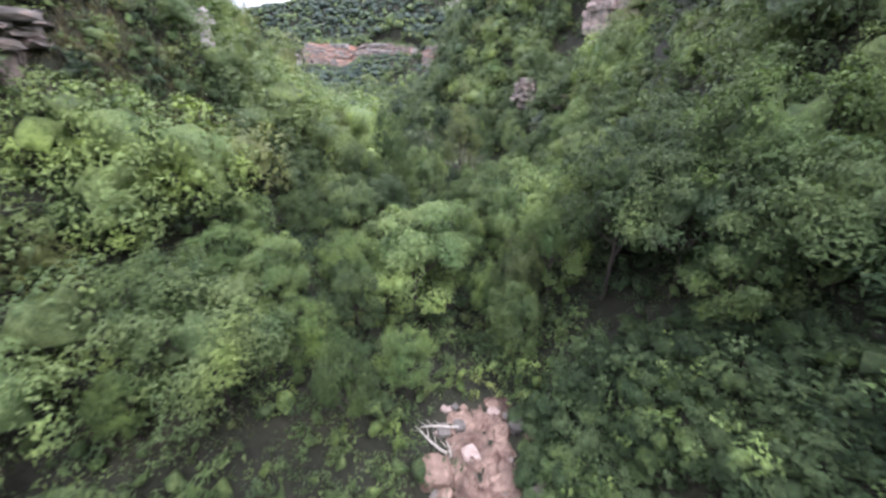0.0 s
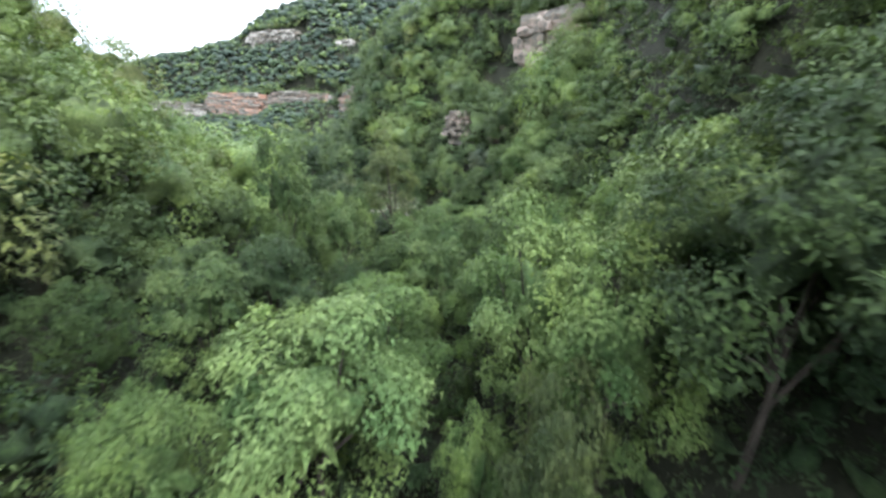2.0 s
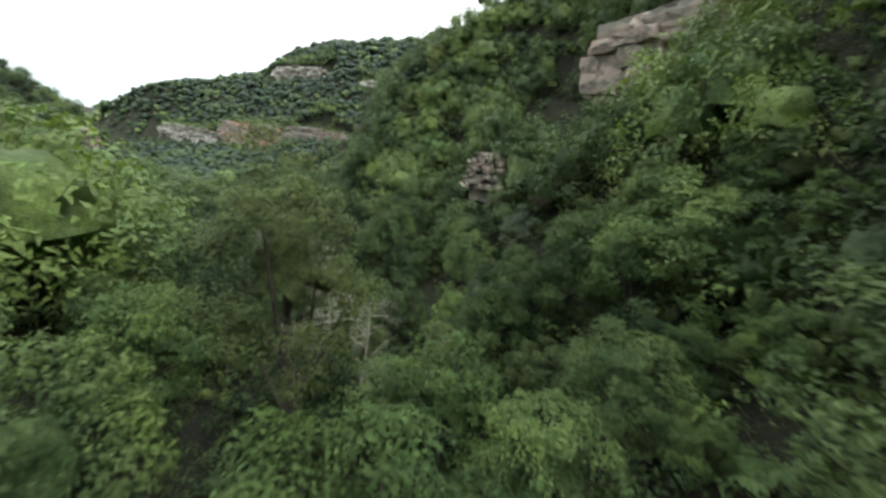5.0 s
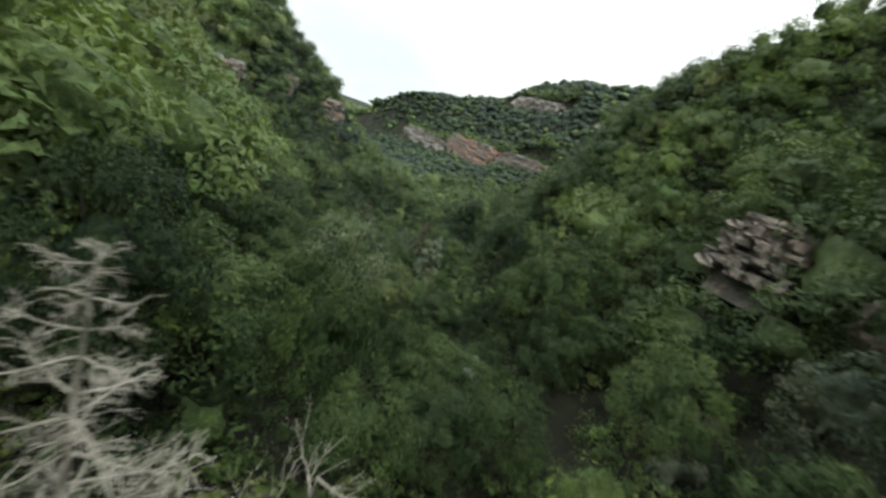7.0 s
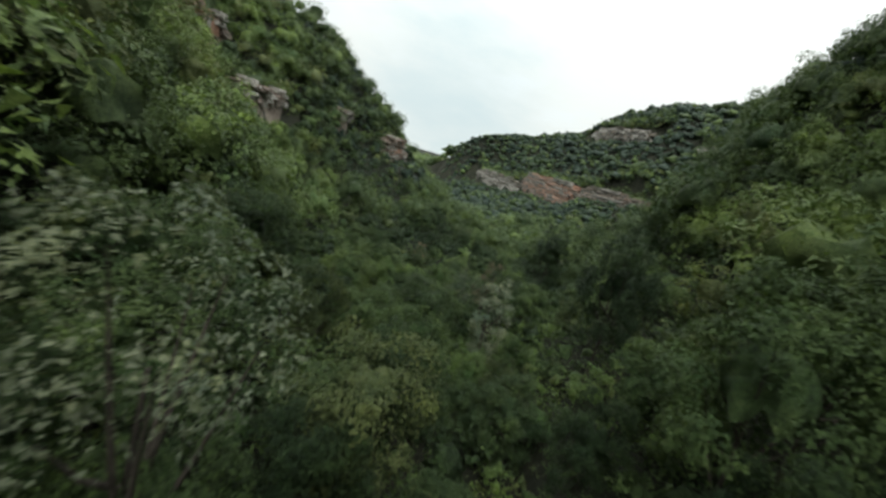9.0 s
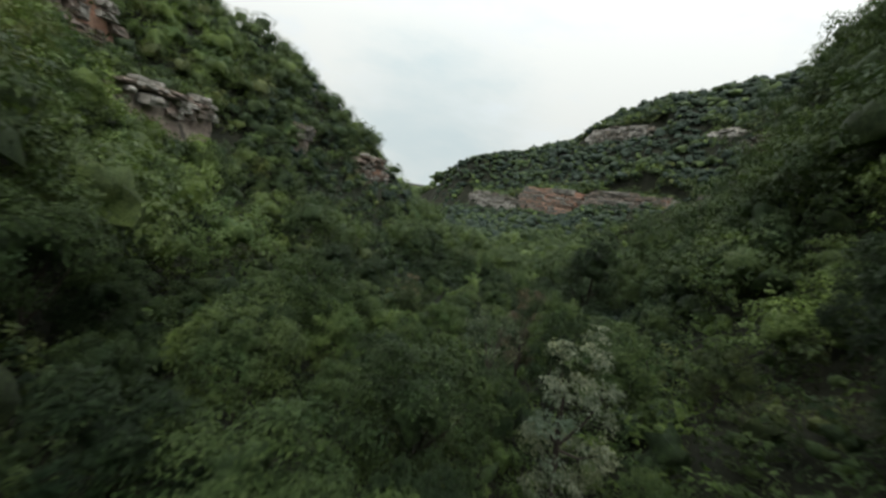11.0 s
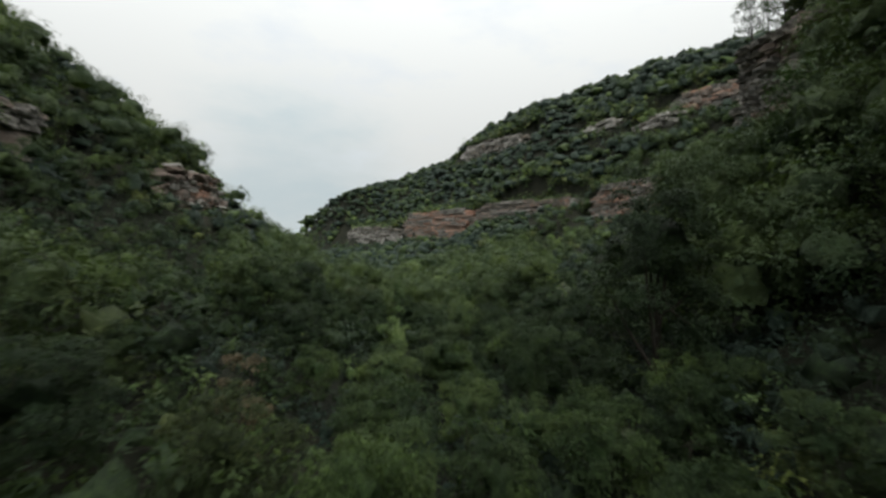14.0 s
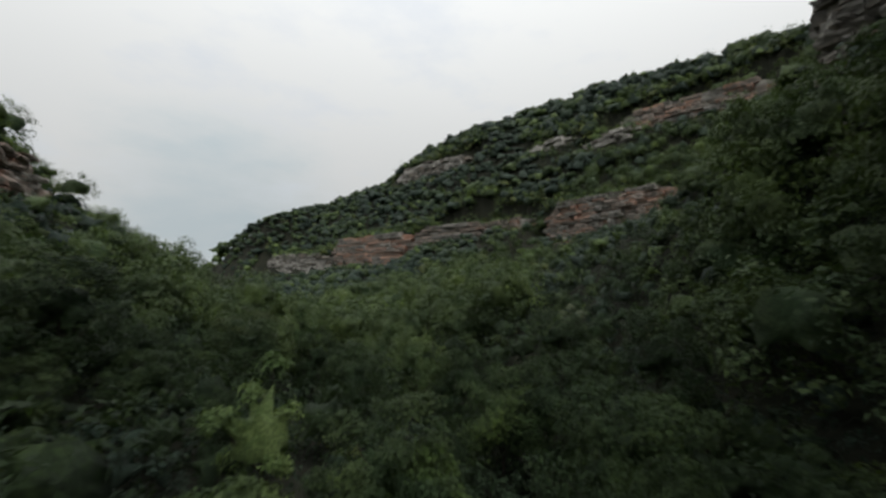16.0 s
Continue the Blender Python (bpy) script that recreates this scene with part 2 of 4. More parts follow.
def ground(x, y):
    x, y = np.atleast_1d(np.asarray(x, float)), np.atleast_1d(np.asarray(y, float))
    da, za, sa = near(AX, x, y)
    out = np.empty(len(x))
    for rim, sign in ((LR, 1), (RR, -1)):
        m = sa == sign if sign == 1 else sa != 1
        if not m.any():
            continue
        dr, zr, sr = near(rim, x[m], y[m])
        beyond = sr == sign
        u = np.maximum(da[m] - 2.5, 0) / (np.maximum(da[m] - 2.5, 0) + dr + 1e-6)
        g = 0.38 * u + 0.62 * smooth(0.35, 1.0, u) if sign == 1 else 0.52 * u + 0.48 * smooth(0.3, 1.0, u)
        out[m] = np.where(beyond, zr + 0.10 * np.minimum(dr, 150) * np.exp(-dr / 120.), za[m] + (zr - za[m]) * g)
    flat = smooth(1.5, 9, da)
    return out + ripple(x, y) * flat * smooth(0, 40, np.hypot(x, y - 70) - 5 + 40)

# rock faces: from and to in plan, foot, top
CLIFFS = {
    "massive": (28.4, 108, 34.4, 82, 28.2, 35.5),
    "spur_end": (-76, 174.5, -86, 196, 7, 14.8),
    "spur_low": (-62.5, 119.5, -71.5, 140.5, 12, 16.8),
    "spur_mid": (-75.3, 154, -77.2, 160, 14.5, 17.2),
    "spur_high": (-67, 112.5, -76, 127, 19.5, 25),
    "far_red": (-110, 353, -62, 317, 5, 20.5),
    "far_grey": (-168, 389, -113, 356, 1.5, 13.5),
    "far_right": (-60, 316, -28, 296.3, 13, 21.5),
    "bay_low": (-14, 268, 11, 236, 9.5, 21),
    "bay_high": (10, 279.4, 43, 252.6, 42.5, 51.5),
    "far_top": (-84, 371.4, -33, 334, 50, 62.5),
    "nose": (-0.8, 169.8, -3.9, 181.2, 14, 24.5),
    "nose_end": (-3.9, 181.8, 14, 193.5, 5, 25),
    "far_shelf": (-14, 306, -2, 288, 46, 50),
    "bay_shelf": (1, 283, 13, 267, 41, 44.5),
    "bay_mid": (-35, 303, -15, 275, 15, 20),
    "ledges": (15.6, 101.2, 19.8, 96.2, 14.4, 21.2),
    "left_bank": (-26, 26, -27.5, 33, 28.8, 30.8),
    "left_slab": (-28.3, 53.5, -27.2, 57, 29, 31.6),
}


def face_frame(c):
    """Start, way along, way out towards the gorge, and length of a rock face."""
    a, b = np.array(c[0:2], float), np.array(c[2:4], float)
    long = np.hypot(*(b - a))
    along = (b - a) / long
    mid = (a + b) / 2
    k = ((AX[:, :2] - mid) ** 2).sum(1).argmin()
    outward = np.array([-along[1], along[0]])
    if (AX[k, :2] - mid) @ outward < 0:
        outward = -outward
    return a, along, outward, long


def terrain(x, y):
    """The ground with the steps at the rock faces cut into it."""
    x, y = np.atleast_1d(np.asarray(x, float)), np.atleast_1d(np.asarray(y, float))
    h = ground(x, y)
    for c in CLIFFS.values():
        a, along, outward, long = face_frame(c)
        s = (x - a[0]) * along[0] + (y - a[1]) * along[1]
        n = (x - a[0]) * outward[0] + (y - a[1]) * outward[1]
        tall = c[5] - c[4]
        ends = smooth(-2 - 0.6 * tall, 2, s) * (1 - smooth(long - 2, long + 2 + 0.6 * tall, s))
        hump = smooth(-1, 0.22 * long, s) * (1 - smooth(0.78 * long, long + 1, s))
        back = 2.2 + 0.1 * tall
        up = hump * (n <= -back) * (1 - smooth(back + tall * 0.7, back + tall * 1.5, -n))
        down = ends * (n > -back) * (1 - smooth(tall * 0.6, tall * 1.9, n))
        h = h + up * np.maximum(c[5] - 1.0 - h, 0) + down * np.minimum(c[4] + 0.2 - h, 0)
    return h


def mesh_from(name, verts, faces, mats, index=None, flat=True):
    """A mesh from arrays: faces all have the same number of corners."""
    me = bpy.data.meshes.new(name)
    verts, faces = np.asarray(verts, np.float32), np.asarray(faces, np.int32)
    k = faces.shape[1]
    me.vertices.add(len(verts))
    me.vertices.foreach_set("co", verts.ravel())
    me.loops.add(faces.size)
    me.loops.foreach_set("vertex_index", faces.ravel())
    me.polygons.add(len(faces))
    me.polygons.foreach_set("loop_start", np.arange(0, faces.size, k, dtype=np.int32))
    me.polygons.foreach_set("use_smooth", ~np.broadcast_to(np.asarray(flat, bool), len(faces)))
    for m in mats:
        me.materials.append(m)
    if index is not None:
        me.polygons.foreach_set("material_index", np.asarray(index, np.int32))
    me.update(calc_edges=True)
    return me


def stretch(a, b, fine_a, fine_b, step, grow):
    """Grid lines: even steps in the middle, longer and longer towards the ends."""
    mid = list(np.arange(fine_a, fine_b + step / 2, step))
    lo, hi, s = [], [], step
    while (lo[-1] if lo else mid[0]) > a:
        s *= grow
        lo.append((lo[-1] if lo else mid[0]) - s)
    s = step
    while (hi[-1] if hi else mid[-1]) < b:
        s *= grow
        hi.append((hi[-1] if hi else mid[-1]) + s)
    return np.array(lo[::-1] + mid + hi)


gx, gy = stretch(-2500, 2500, -112, 62, 1.2, 1.12), stretch(-2500, 2500, -20, 300, 1.2, 1.12)
GX, GY = np.meshgrid(gx, gy)
GZ = terrain(GX.ravel(), GY.ravel())
far = np.hypot(GX.ravel() + 60, GY.ravel() - 200)
GZ = GZ * (1 - smooth(500, 1500, far)) + 5.0 * smooth(500, 1500, far)
w, h = len(gx), len(gy)
ii = (np.arange(h - 1)[:, None] * w + np.arange(w - 1)).ravel()
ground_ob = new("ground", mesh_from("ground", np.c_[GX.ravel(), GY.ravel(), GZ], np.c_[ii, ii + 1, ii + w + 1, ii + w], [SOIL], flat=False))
tagged(ground_ob, "leaf-littered soil of a steep wooded gorge, colour darkened for shade", "ground", kind="structure")


# helpers for things
def part(name, bm, material, parent, label=""):
    """Links a bmesh as one mesh object under a thing or a part."""
    me = bpy.data.meshes.new(name)
    bm.to_mesh(me)
    bm.free()
    me.materials.append(material)
    ob = new(name, me)
    ob.parent = parent
    if label:
        tagged(ob, label)
    return ob


def limb(bm, pts, radii, sides=6):
    """A tapered limb through the points."""
    rings = []
    pts, radii = [Vector([float(v) for v in p]) for p in pts], [float(v) for v in radii]
    for i, p in enumerate(pts):
        d = (pts[min(i + 1, len(pts) - 1)] - pts[max(i - 1, 0)]).normalized()
        u = d.orthogonal().normalized()
        v = d.cross(u)
        rings.append([bm.verts.new(p + radii[i] * (math.cos(2 * math.pi * k / sides) * u + math.sin(2 * math.pi * k / sides) * v)) for k in range(sides)])
    for a, b in zip(rings, rings[1:]):
        for k in range(sides):
            bm.faces.new((a[k], a[(k + 1) % sides], b[(k + 1) % sides], b[k]))
    bm.faces.new(rings[-1])
    bm.faces.new(rings[0][::-1])


def crown_lobes(rng, tall, wide, n, low):
    """Centres and radii of the leafy clumps of a crown: an uneven dome, open below."""
    v = (np.arange(n) + rng.uniform(0.1, 0.9, n)) / n
    a = np.arange(n) * 2.39996 + rng.uniform(-0.5, 0.5, n)
    prof = np.where(v > 0.3, np.sqrt(np.clip(1 - ((v - 0.3) / 0.76) ** 2, 0.03, 1)), 0.72 + 0.28 * v / 0.3)
    r = wide * prof * rng.uniform(0.62, 0.98, n)
    size = wide * rng.uniform(0.24, 0.44, n)
    z = low + (tall - low) * (0.10 + 0.80 * v) + rng.uniform(-0.04, 0.04, n) * tall
    return np.c_[np.cos(a) * r, np.sin(a) * r, z], size


def clumps(rng, centres, sizes, each):
    """Small tufts on the upper and outer side of every bough's clump."""
    middle = centres.mean(0)
    out_way = centres - middle
    out_way /= np.linalg.norm(out_way, axis=1)[:, None] + 1e-6
    k = np.repeat(np.arange(len(sizes)), each)
    d = rng.normal(size=(len(k), 3)) * 0.75 + out_way[k] * 0.8 + np.array([0, 0, 0.55])
    d /= np.linalg.norm(d, axis=1)[:, None]
    return centres[k] + d * (sizes[k] * rng.uniform(0.6, 0.95, len(k)))[:, None], sizes[k] * rng.uniform(0.30, 0.52, len(k))


def leafage(rng, centres, sizes, n, length, droop=0.3, spread=0.24, tufts=0):
    """The triangles of a crown: leaf sprays on the upper skin of the tufts, and larger, shaded ones inside them."""
    if tufts:
        more, small = clumps(rng, centres, sizes, tufts)
        centres, sizes = np.concatenate([centres, more]), np.concatenate([sizes, small])
    inner = n // 7
    n = n + inner
    inside = np.arange(n) >= n - inner
    middle = centres.mean(0)
    w = sizes ** 2
    k = rng.choice(len(sizes), n, p=w / w.sum())
    out_way = centres[k] - middle
    out_way /= np.linalg.norm(out_way, axis=1)[:, None] + 1e-6
    d = rng.normal(size=(n, 3)) + out_way * 0.65 + np.array([0, 0, 0.7 if tufts else 0.5])
    d /= np.linalg.norm(d, axis=1)[:, None]
    depth = np.where(inside, rng.uniform(0.35, 0.72, n), rng.normal(0.96, 0.16, n))
    p = centres[k] + d * (sizes[k] * depth)[:, None] * (np.array([1.1, 1.1, 0.7]) if tufts else np.array([1.0, 1.0, 0.84]))
    nor = d + rng.normal(size=(n, 3)) * spread + np.array([0, 0, 0.5])
    nor /= np.linalg.norm(nor, axis=1)[:, None]
    t = np.cross(nor, rng.normal(size=(n, 3)))
    t /= np.linalg.norm(t, axis=1)[:, None]
    s = np.cross(nor, t)
    ln = (length * rng.uniform(0.6, 1.4, n) * np.where(inside, 1.15, 1.0))[:, None]
    wd = ln * rng.uniform(0.24, 0.40, n)[:, None]
    dip = np.array([0, 0, 1.0]) * ln * droop
    return np.stack([p - t * ln * 0.5 + s * wd, p - t * ln * 0.35 - s * wd, p + t * ln * 0.6 - dip], axis=1).reshape(-1, 3)


def ball(divisions):
    """The corners of an even ball's faces, without those that look down."""
    bm = bmesh.new()
    bmesh.ops.create_icosphere(bm, subdivisions=divisions, radius=1.0)
    f = np.array([[v.index for v in face.verts] for face in bm.faces])
    v = np.array([v.co[:] for v in bm.verts])
    bm.free()
    return v, f[v[f].mean(1)[:, 2] > -0.45]


BALLS = {k: ball(k) for k in (1, 2, 3)}


def heart(rng, centres, sizes, divisions, share, fill):
    """The closed foliage inside a crown: one surface that swells round each clump and folds in between them."""
    d, f = BALLS[divisions]
    mid = centres.mean(0)
    c = centres - mid
    b = d @ c.T
    disc = b * b - (c * c).sum(1) + (sizes * fill) ** 2
    reach = np.where(disc > 0, b + np.sqrt(np.maximum(disc, 0)), 0).max(1)
    reach = np.maximum(reach, 0.4 * reach.max()) * share * rng.uniform(0.84, 1.08, len(d))
    return mid + d * reach[:, None], f


def foliage(rng, c, s, n, length, droop, spread, fine, share, tufts=0):
    """Corners and faces of a crown, leaves first, and which faces are smooth."""
    v = leafage(rng, c, s, n, length, droop, spread, tufts)
    f = tris(len(v) // 3)
    if not share:
        return v, f, np.zeros(len(f), bool)
    w, g = heart(rng, c, s, fine, share, 0.8 if tufts else 1.0)
    return np.concatenate([v, w]), np.concatenate([f, g + len(v)]), np.arange(len(f) + len(g)) >= len(f)


def tris(n):
    return np.arange(n * 3).reshape(-1, 3)


def tree_limbs(rng, tall, centres, sizes, boughs=7):
    bm = bmesh.new()
    lean = rng.uniform(-0.25, 0.25, 2)
    top = tall * 0.72
    stem = [(lean[0] * f * f * 1.6, lean[1] * f * f * 1.6, -0.6 + (top + 0.6) * f) for f in np.linspace(0, 1, 6)]
    limb(bm, stem, list(np.linspace(0.11, 0.03, 6) * tall / 8), 7)
    for k in np.argsort(-sizes)[:boughs]:
        f = rng.uniform(0.35, 0.75)
        s = Vector((lean[0] * f * f * 1.6, lean[1] * f * f * 1.6, -0.6 + (top + 0.6) * f))
        e = Vector([float(v) for v in centres[k]])
        m = s.lerp(e, 0.55) + Vector((0, 0, -0.25))
        limb(bm, [s, m, e], [0.06 * tall / 8, 0.042 * tall / 8, 0.015], 5)
    return bm


def make_tree(seed, tall, wide, lobes, n, length, leaf, label, category="tree", low=0.32, name="broadleaf_tree", droop=0.25, closed=0.70):
    rng = np.random.default_rng(seed)
    c, s = crown_lobes(rng, tall, wide, lobes, tall * low)
    root = new(name)
    root.empty_display_size = 0.5
    tagged(root, label, category, group="trees of the gorge")
    part("trunk", tree_limbs(rng, tall, c, s), BARK, root)
    v, f, soft = foliage(rng, c, s, n, length, droop, 0.24, 3, closed, 3)
    crown = new("crown", mesh_from("crown", v, f, [leaf], flat=~soft))
    crown.parent = root
    return root


def axis_gap(x, y):
    return near(AX, np.atleast_1d(np.asarray(x, float)), np.atleast_1d(np.asarray(y, float)))[0]


# the camera's flight in plan, with a ceiling for tree tops below it
FLIGHT_LINE = spline([(0, 0, 26.5), (2, 30, 19.2), (8, 60, 14.8), (4, 80, 11.6), (-7, 101, 6.2), (-18, 118, 2.2), (-26, 137, -1.0), (-30, 153, -2.6), (-36, 172, -3)])


def flight_gap(x, y):
    return near(FLIGHT_LINE, np.atleast_1d(np.asarray(x, float)), np.atleast_1d(np.asarray(y, float)))[0]


# clearings in the canopy, some opened along the camera's sight lines: x, y, radius
CLEARINGS = [(-3.2, 12.4, 2.2), (-1.5, 9.5, 2.4), (0.6, 21.5, 2.8), (0.2, 25.5, 2.4), (-2.6, 16, 2.0), (-0.4, 30, 1.8), (1.5, 3, 5.0), (1.2, 8, 5.0), (2.2, 14, 4.8), (2.0, 18, 3.6), (7.5, 5, 4.6), (12, 8, 3.2), (8, 12, 4.6), (8.6, 18, 4.6), (9.5, 24.5, 3.6), (8.8, 30, 2.4), (13.5, 22, 2.4), (2.4, 70, 3.6), (10.5, 82, 3.0), (9, 90, 2.6), (19.5, 86, 2.6), (-12, 163, 3.2), (-16, 155, 2.4), (-11, 119.8, 2.4), (-9.8, 116.4, 2.4), (-9.0, 113, 1.8),
             (-18, 128, 2.2), (-18, 132.5, 2.0), (-3.4, 86, 1.2), (-34.5, 141, 1.8), (-35.6, 159.8, 1.6), (-30.8, 158.4, 2.2), (-26, 118.6, 2.4), (-9.6, 83, 2.4), (-27.2, 143.4, 2.0)]


# gaps between trees, bare dark soil in place of deep shade: x, y, radius
SHADE_GAPS = [(12.2, 90.5, 1.8), (12.6, 16.5, 1.6), (10.8, 21, 1.4), (10.5, 93, 1.6), (17, 89.5, 1.6), (4.2, 96.5, 1.9), (13, 95, 2.0)]
CLEARINGS += [(x, y, r + 0.8) for x, y, r in SHADE_GAPS]


def bare_front(x, y):
    """True where a rock face, the foot before it or a clearing keeps trees away."""
    bad = np.zeros(len(x), bool)
    for cx, cy, r in CLEARINGS:
        bad |= np.hypot(x - cx, y - cy) < r
    for c in CLIFFS.values():
        a, along, outward, long = face_frame(c)
        s = (x - a[0]) * along[0] + (y - a[1]) * along[1]
        n = (x - a[0]) * outward[0] + (y - a[1]) * outward[1]
        bad |= (s > -1) & (s < long + 1) & (n > -2.0 - 0.1 * (c[5] - c[4])) & (n < 2.5)
    return bad


# low growth, mostly so the camera sees the rock faces: x, y, radius, height
LOW_GROWTH = [(-27, 36, 9, 2.6), (-16, 190, 11, 3.0), (-14, 212, 12, 3.5), (-58, 300, 14, 3.5), (-20, 232, 12, 4.0), (-67, 165, 8, 3.0), (-61, 159, 7, 3.6), (-56, 154, 6, 4.0), (-72, 178, 8, 3.0)]


def room_above(x, y, z):
    """Tree height limit: low before rock faces, to keep them open to the camera."""
    room = np.full(len(x), 99.0)
    for c in CLIFFS.values():
        a, along, outward, long = face_frame(c)
        s = (x - a[0]) * along[0] + (y - a[1]) * along[1]
        n = (x - a[0]) * outward[0] + (y - a[1]) * outward[1]
        inside = (s > -2) & (s < long + 2) & (n > 0) & (n < 10 + 1.5 * (c[5] - c[4]))
        room = np.where(inside, np.minimum(room, np.maximum(c[4] + 0.4 - 0.05 * n - z, 1.4)), room)
    for cx, cy, r, high in LOW_GROWTH:
        room = np.where(np.hypot(x - cx, y - cy) < r, np.minimum(room, high), room)
    return room


# trees whose crowns make the outline of the canopy: x, y, height of the top, radius, kind (mid, light, dark, olive; 9: built apart)
ENTRANCE_TREES = [(4.9, 22.6, 17.2, 1.8, 0), (5.4, 24.8, 19.4, 1.8, 3), (-5.0, 15.2, 18.7, 1.9, 0), (-13.8, 17, 23.2, 3.4, 0), (-10.8, 14.8, 22.2, 3.2, 0), (-7.6, 18.2, 21.8, 2.8, 1), (-6.4, 26.6, 18.8, 2.4, 1), (-5.8, 22.6, 18.2, 1.9, 2),
                  (-8.6, 29.2, 19.7, 2.8, 1), (8.0, 26.4, 20.9, 2.3, 1), (3.4, 27.4, 19.4, 2.2, 1), (6.9, 30.4, 21.9, 2.6, 1), (13.0, 15.4, 23.8, 2.6, 0),
                  (13.2, 34.6, 27.0, 3.2, 1)]
GLEN_TREES = [(-4.2, 39.4, 17.8, 2.6, 2), (-3.0, 36.0, 17.2, 2.2, 0), (2.7, 59.8, 20.8, 2.4, 9), (-6.8, 52, 22.6, 3.0, 0), (-9.5, 39.7, 20.9, 2.8, 2), (-6.8, 46.4, 20.3, 2.6, 2),
              (-2.4, 55, 18.1, 2.6, 0), (3.0, 39.8, 17.7, 2.1, 1), (7.2, 38.6, 18.9, 2.5, 0), (10.8, 39, 20.6, 2.9, 1), (16, 49.4, 21.6, 3.0, 0), (20.2, 48.2, 24.6, 3.0, 0),
              (-1.8, 45.9, 17.9, 2.6, 2), (15, 58.1, 17.0, 2.6, 0)]
MIDDLE_TREES = [(-6.4, 85.4, 8.8, 2.0, 0), (-2.4, 84.8, 8.2, 1.8, 2), (-4.4, 73.1, 16.5, 3.0, 2), (-0.4, 79.8, 14.5, 2.6, 0), (5.2, 73.6, 13.0, 2.5, 3), (12.8, 81.5, 9.0, 1.8, 1), (18, 80, 13.2, 2.4, 0), (14.6, 87, 15.2, 2.6, 0),
                (6.8, 101.7, 14.8, 3.0, 0), (2.4, 102.9, 8.8, 2.2, 2), (5.2, 95.5, 8.6, 2.0, 2), (9, 105.3, 15.8, 3.0, 0), (7.8, 99, 11.6, 2.4, 2), (0.8, 88.6, 8.3, 2.2, 0),
                (-15.4, 92, 10.4, 2.8, 0), (-13.4, 100.2, 10.3, 2.8, 3), (-0.2, 114.3, 14.1, 3.0, 2), (-0.4, 123.3, 15.6, 3.0, 2)]
LOWER_TREES = [(-21.8, 111, 5.2, 2.4, 0), (-28.2, 119.3, 5.4, 2.6, 0), (-25.2, 120, 2.1, 2.2, 1), (-32.4, 130, -0.4, 2.4, 0), (-12.6, 127.8, 4.1, 2.3, 2), (-14.4, 132.6, 5.0, 2.4, 0),
               (-28.8, 142, -2.9, 2.0, 0), (-41.4, 134.8, 2.1, 2.6, 2), (-36.6, 135.5, 1.3, 2.4, 2), (-28.8, 132.9, -0.8, 2.0, 1), (-27.7, 154.7, -4.3, 1.8, 0), (-19.6, 137.4, 3.0, 2.3, 2),
               (-24.7, 158.4, 0.5, 2.3, 2), (-39.8, 151.9, 0, 2.4, 2), (-31.2, 146.3, -2.7, 2.0, 0), (-20.2, 169.5, 2.2, 3.0, 2), (-34.2, 154.9, -3.2, 2.0, 0)]
LANDMARK_TREES = ENTRANCE_TREES + GLEN_TREES + MIDDLE_TREES + LOWER_TREES
MARKS = np.array(LANDMARK_TREES)


def canopy(x, y):
    """The height of the canopy between the landmark trees, and how near the nearest of them stands."""
    d2 = (x[:, None] - MARKS[:, 0]) ** 2 + (y[:, None] - MARKS[:, 1]) ** 2
    w = 1 / (d2 + 2.0) ** 1.5
    return (w * MARKS[:, 2]).sum(1) / w.sum(1), np.sqrt(d2.min(1))


# where trees stand: a jittered grid over the floor, the slopes and the strip behind the rims, closer on steep ground
rng = np.random.default_rng(7)
STEP = 4.6


def sown(step, seed):
    r = np.random.default_rng(seed)
    x, y = np.meshgrid(np.arange(-215, 90, step), np.arange(-9, 470, step))
    x = (x + (np.arange(x.shape[0]) % 2)[:, None] * step / 2).ravel() + r.uniform(-0.33, 0.33, x.size) * step
    y = y.ravel() + r.uniform(-0.33, 0.33, y.size) * step
    dl, _, sl = near(LR, x, y)
    dr, _, sr = near(RR, x, y)
    ok = ~((sl == 1) & (dl > np.where(y > 192, 75, 14))) & ~((sr != 1) & (dr > 18)) & ((y > 60) | (x > -70))
    return x[ok], y[ok], r


def steepness(x, y):
    return np.hypot(terrain(x + 0.7, y) - terrain(x - 0.7, y), terrain(x, y + 0.7) - terrain(x, y - 0.7)) / 1.4


x1, y1, _ = sown(STEP, 1)
x2, y2, r2 = sown(STEP, 2)
more = r2.uniform(0, 1, len(x2)) < smooth(0.5, 1.2, steepness(x2, y2))
x3, y3, r3 = sown(STEP, 3)
most = r3.uniform(0, 1, len(x3)) < smooth(1.0, 2.0, steepness(x3, y3))
px, py = np.concatenate([x1, x2[more], x3[most]]), np.concatenate([y1, y2[more], y3[most]])
keep = ~bare_front(px, py) & (rng.random(len(px)) > 0.13)
px, py = px[keep], py[keep]
beside = canopy(px, py)[1]
px, py = px[beside > 2.8], py[beside > 2.8]
gap = axis_gap(px, py)
pz = terrain(px, py)
swell = np.array([noise.noise(Vector((x * 0.09, y * 0.09, 4.0))) for x, y in zip(px, py)])
tallness = np.where(py < 95, 11.0, 11.0 - 2.6 * smooth(95, 125, py)) * (1 - 0.30 * smooth(14, 45, gap)) * rng.uniform(0.56, 1.16, len(px)) * (1 + 0.25 * np.clip(swell * 2, -1, 1))
tallness = np.where(gap < 16, np.minimum(tallness, np.where(py < 90, 11.5, 9.0)), tallness)
# tree tops held below the flight path, higher farther to the side
away, lid, _ = near(FLIGHT_LINE, px, py)
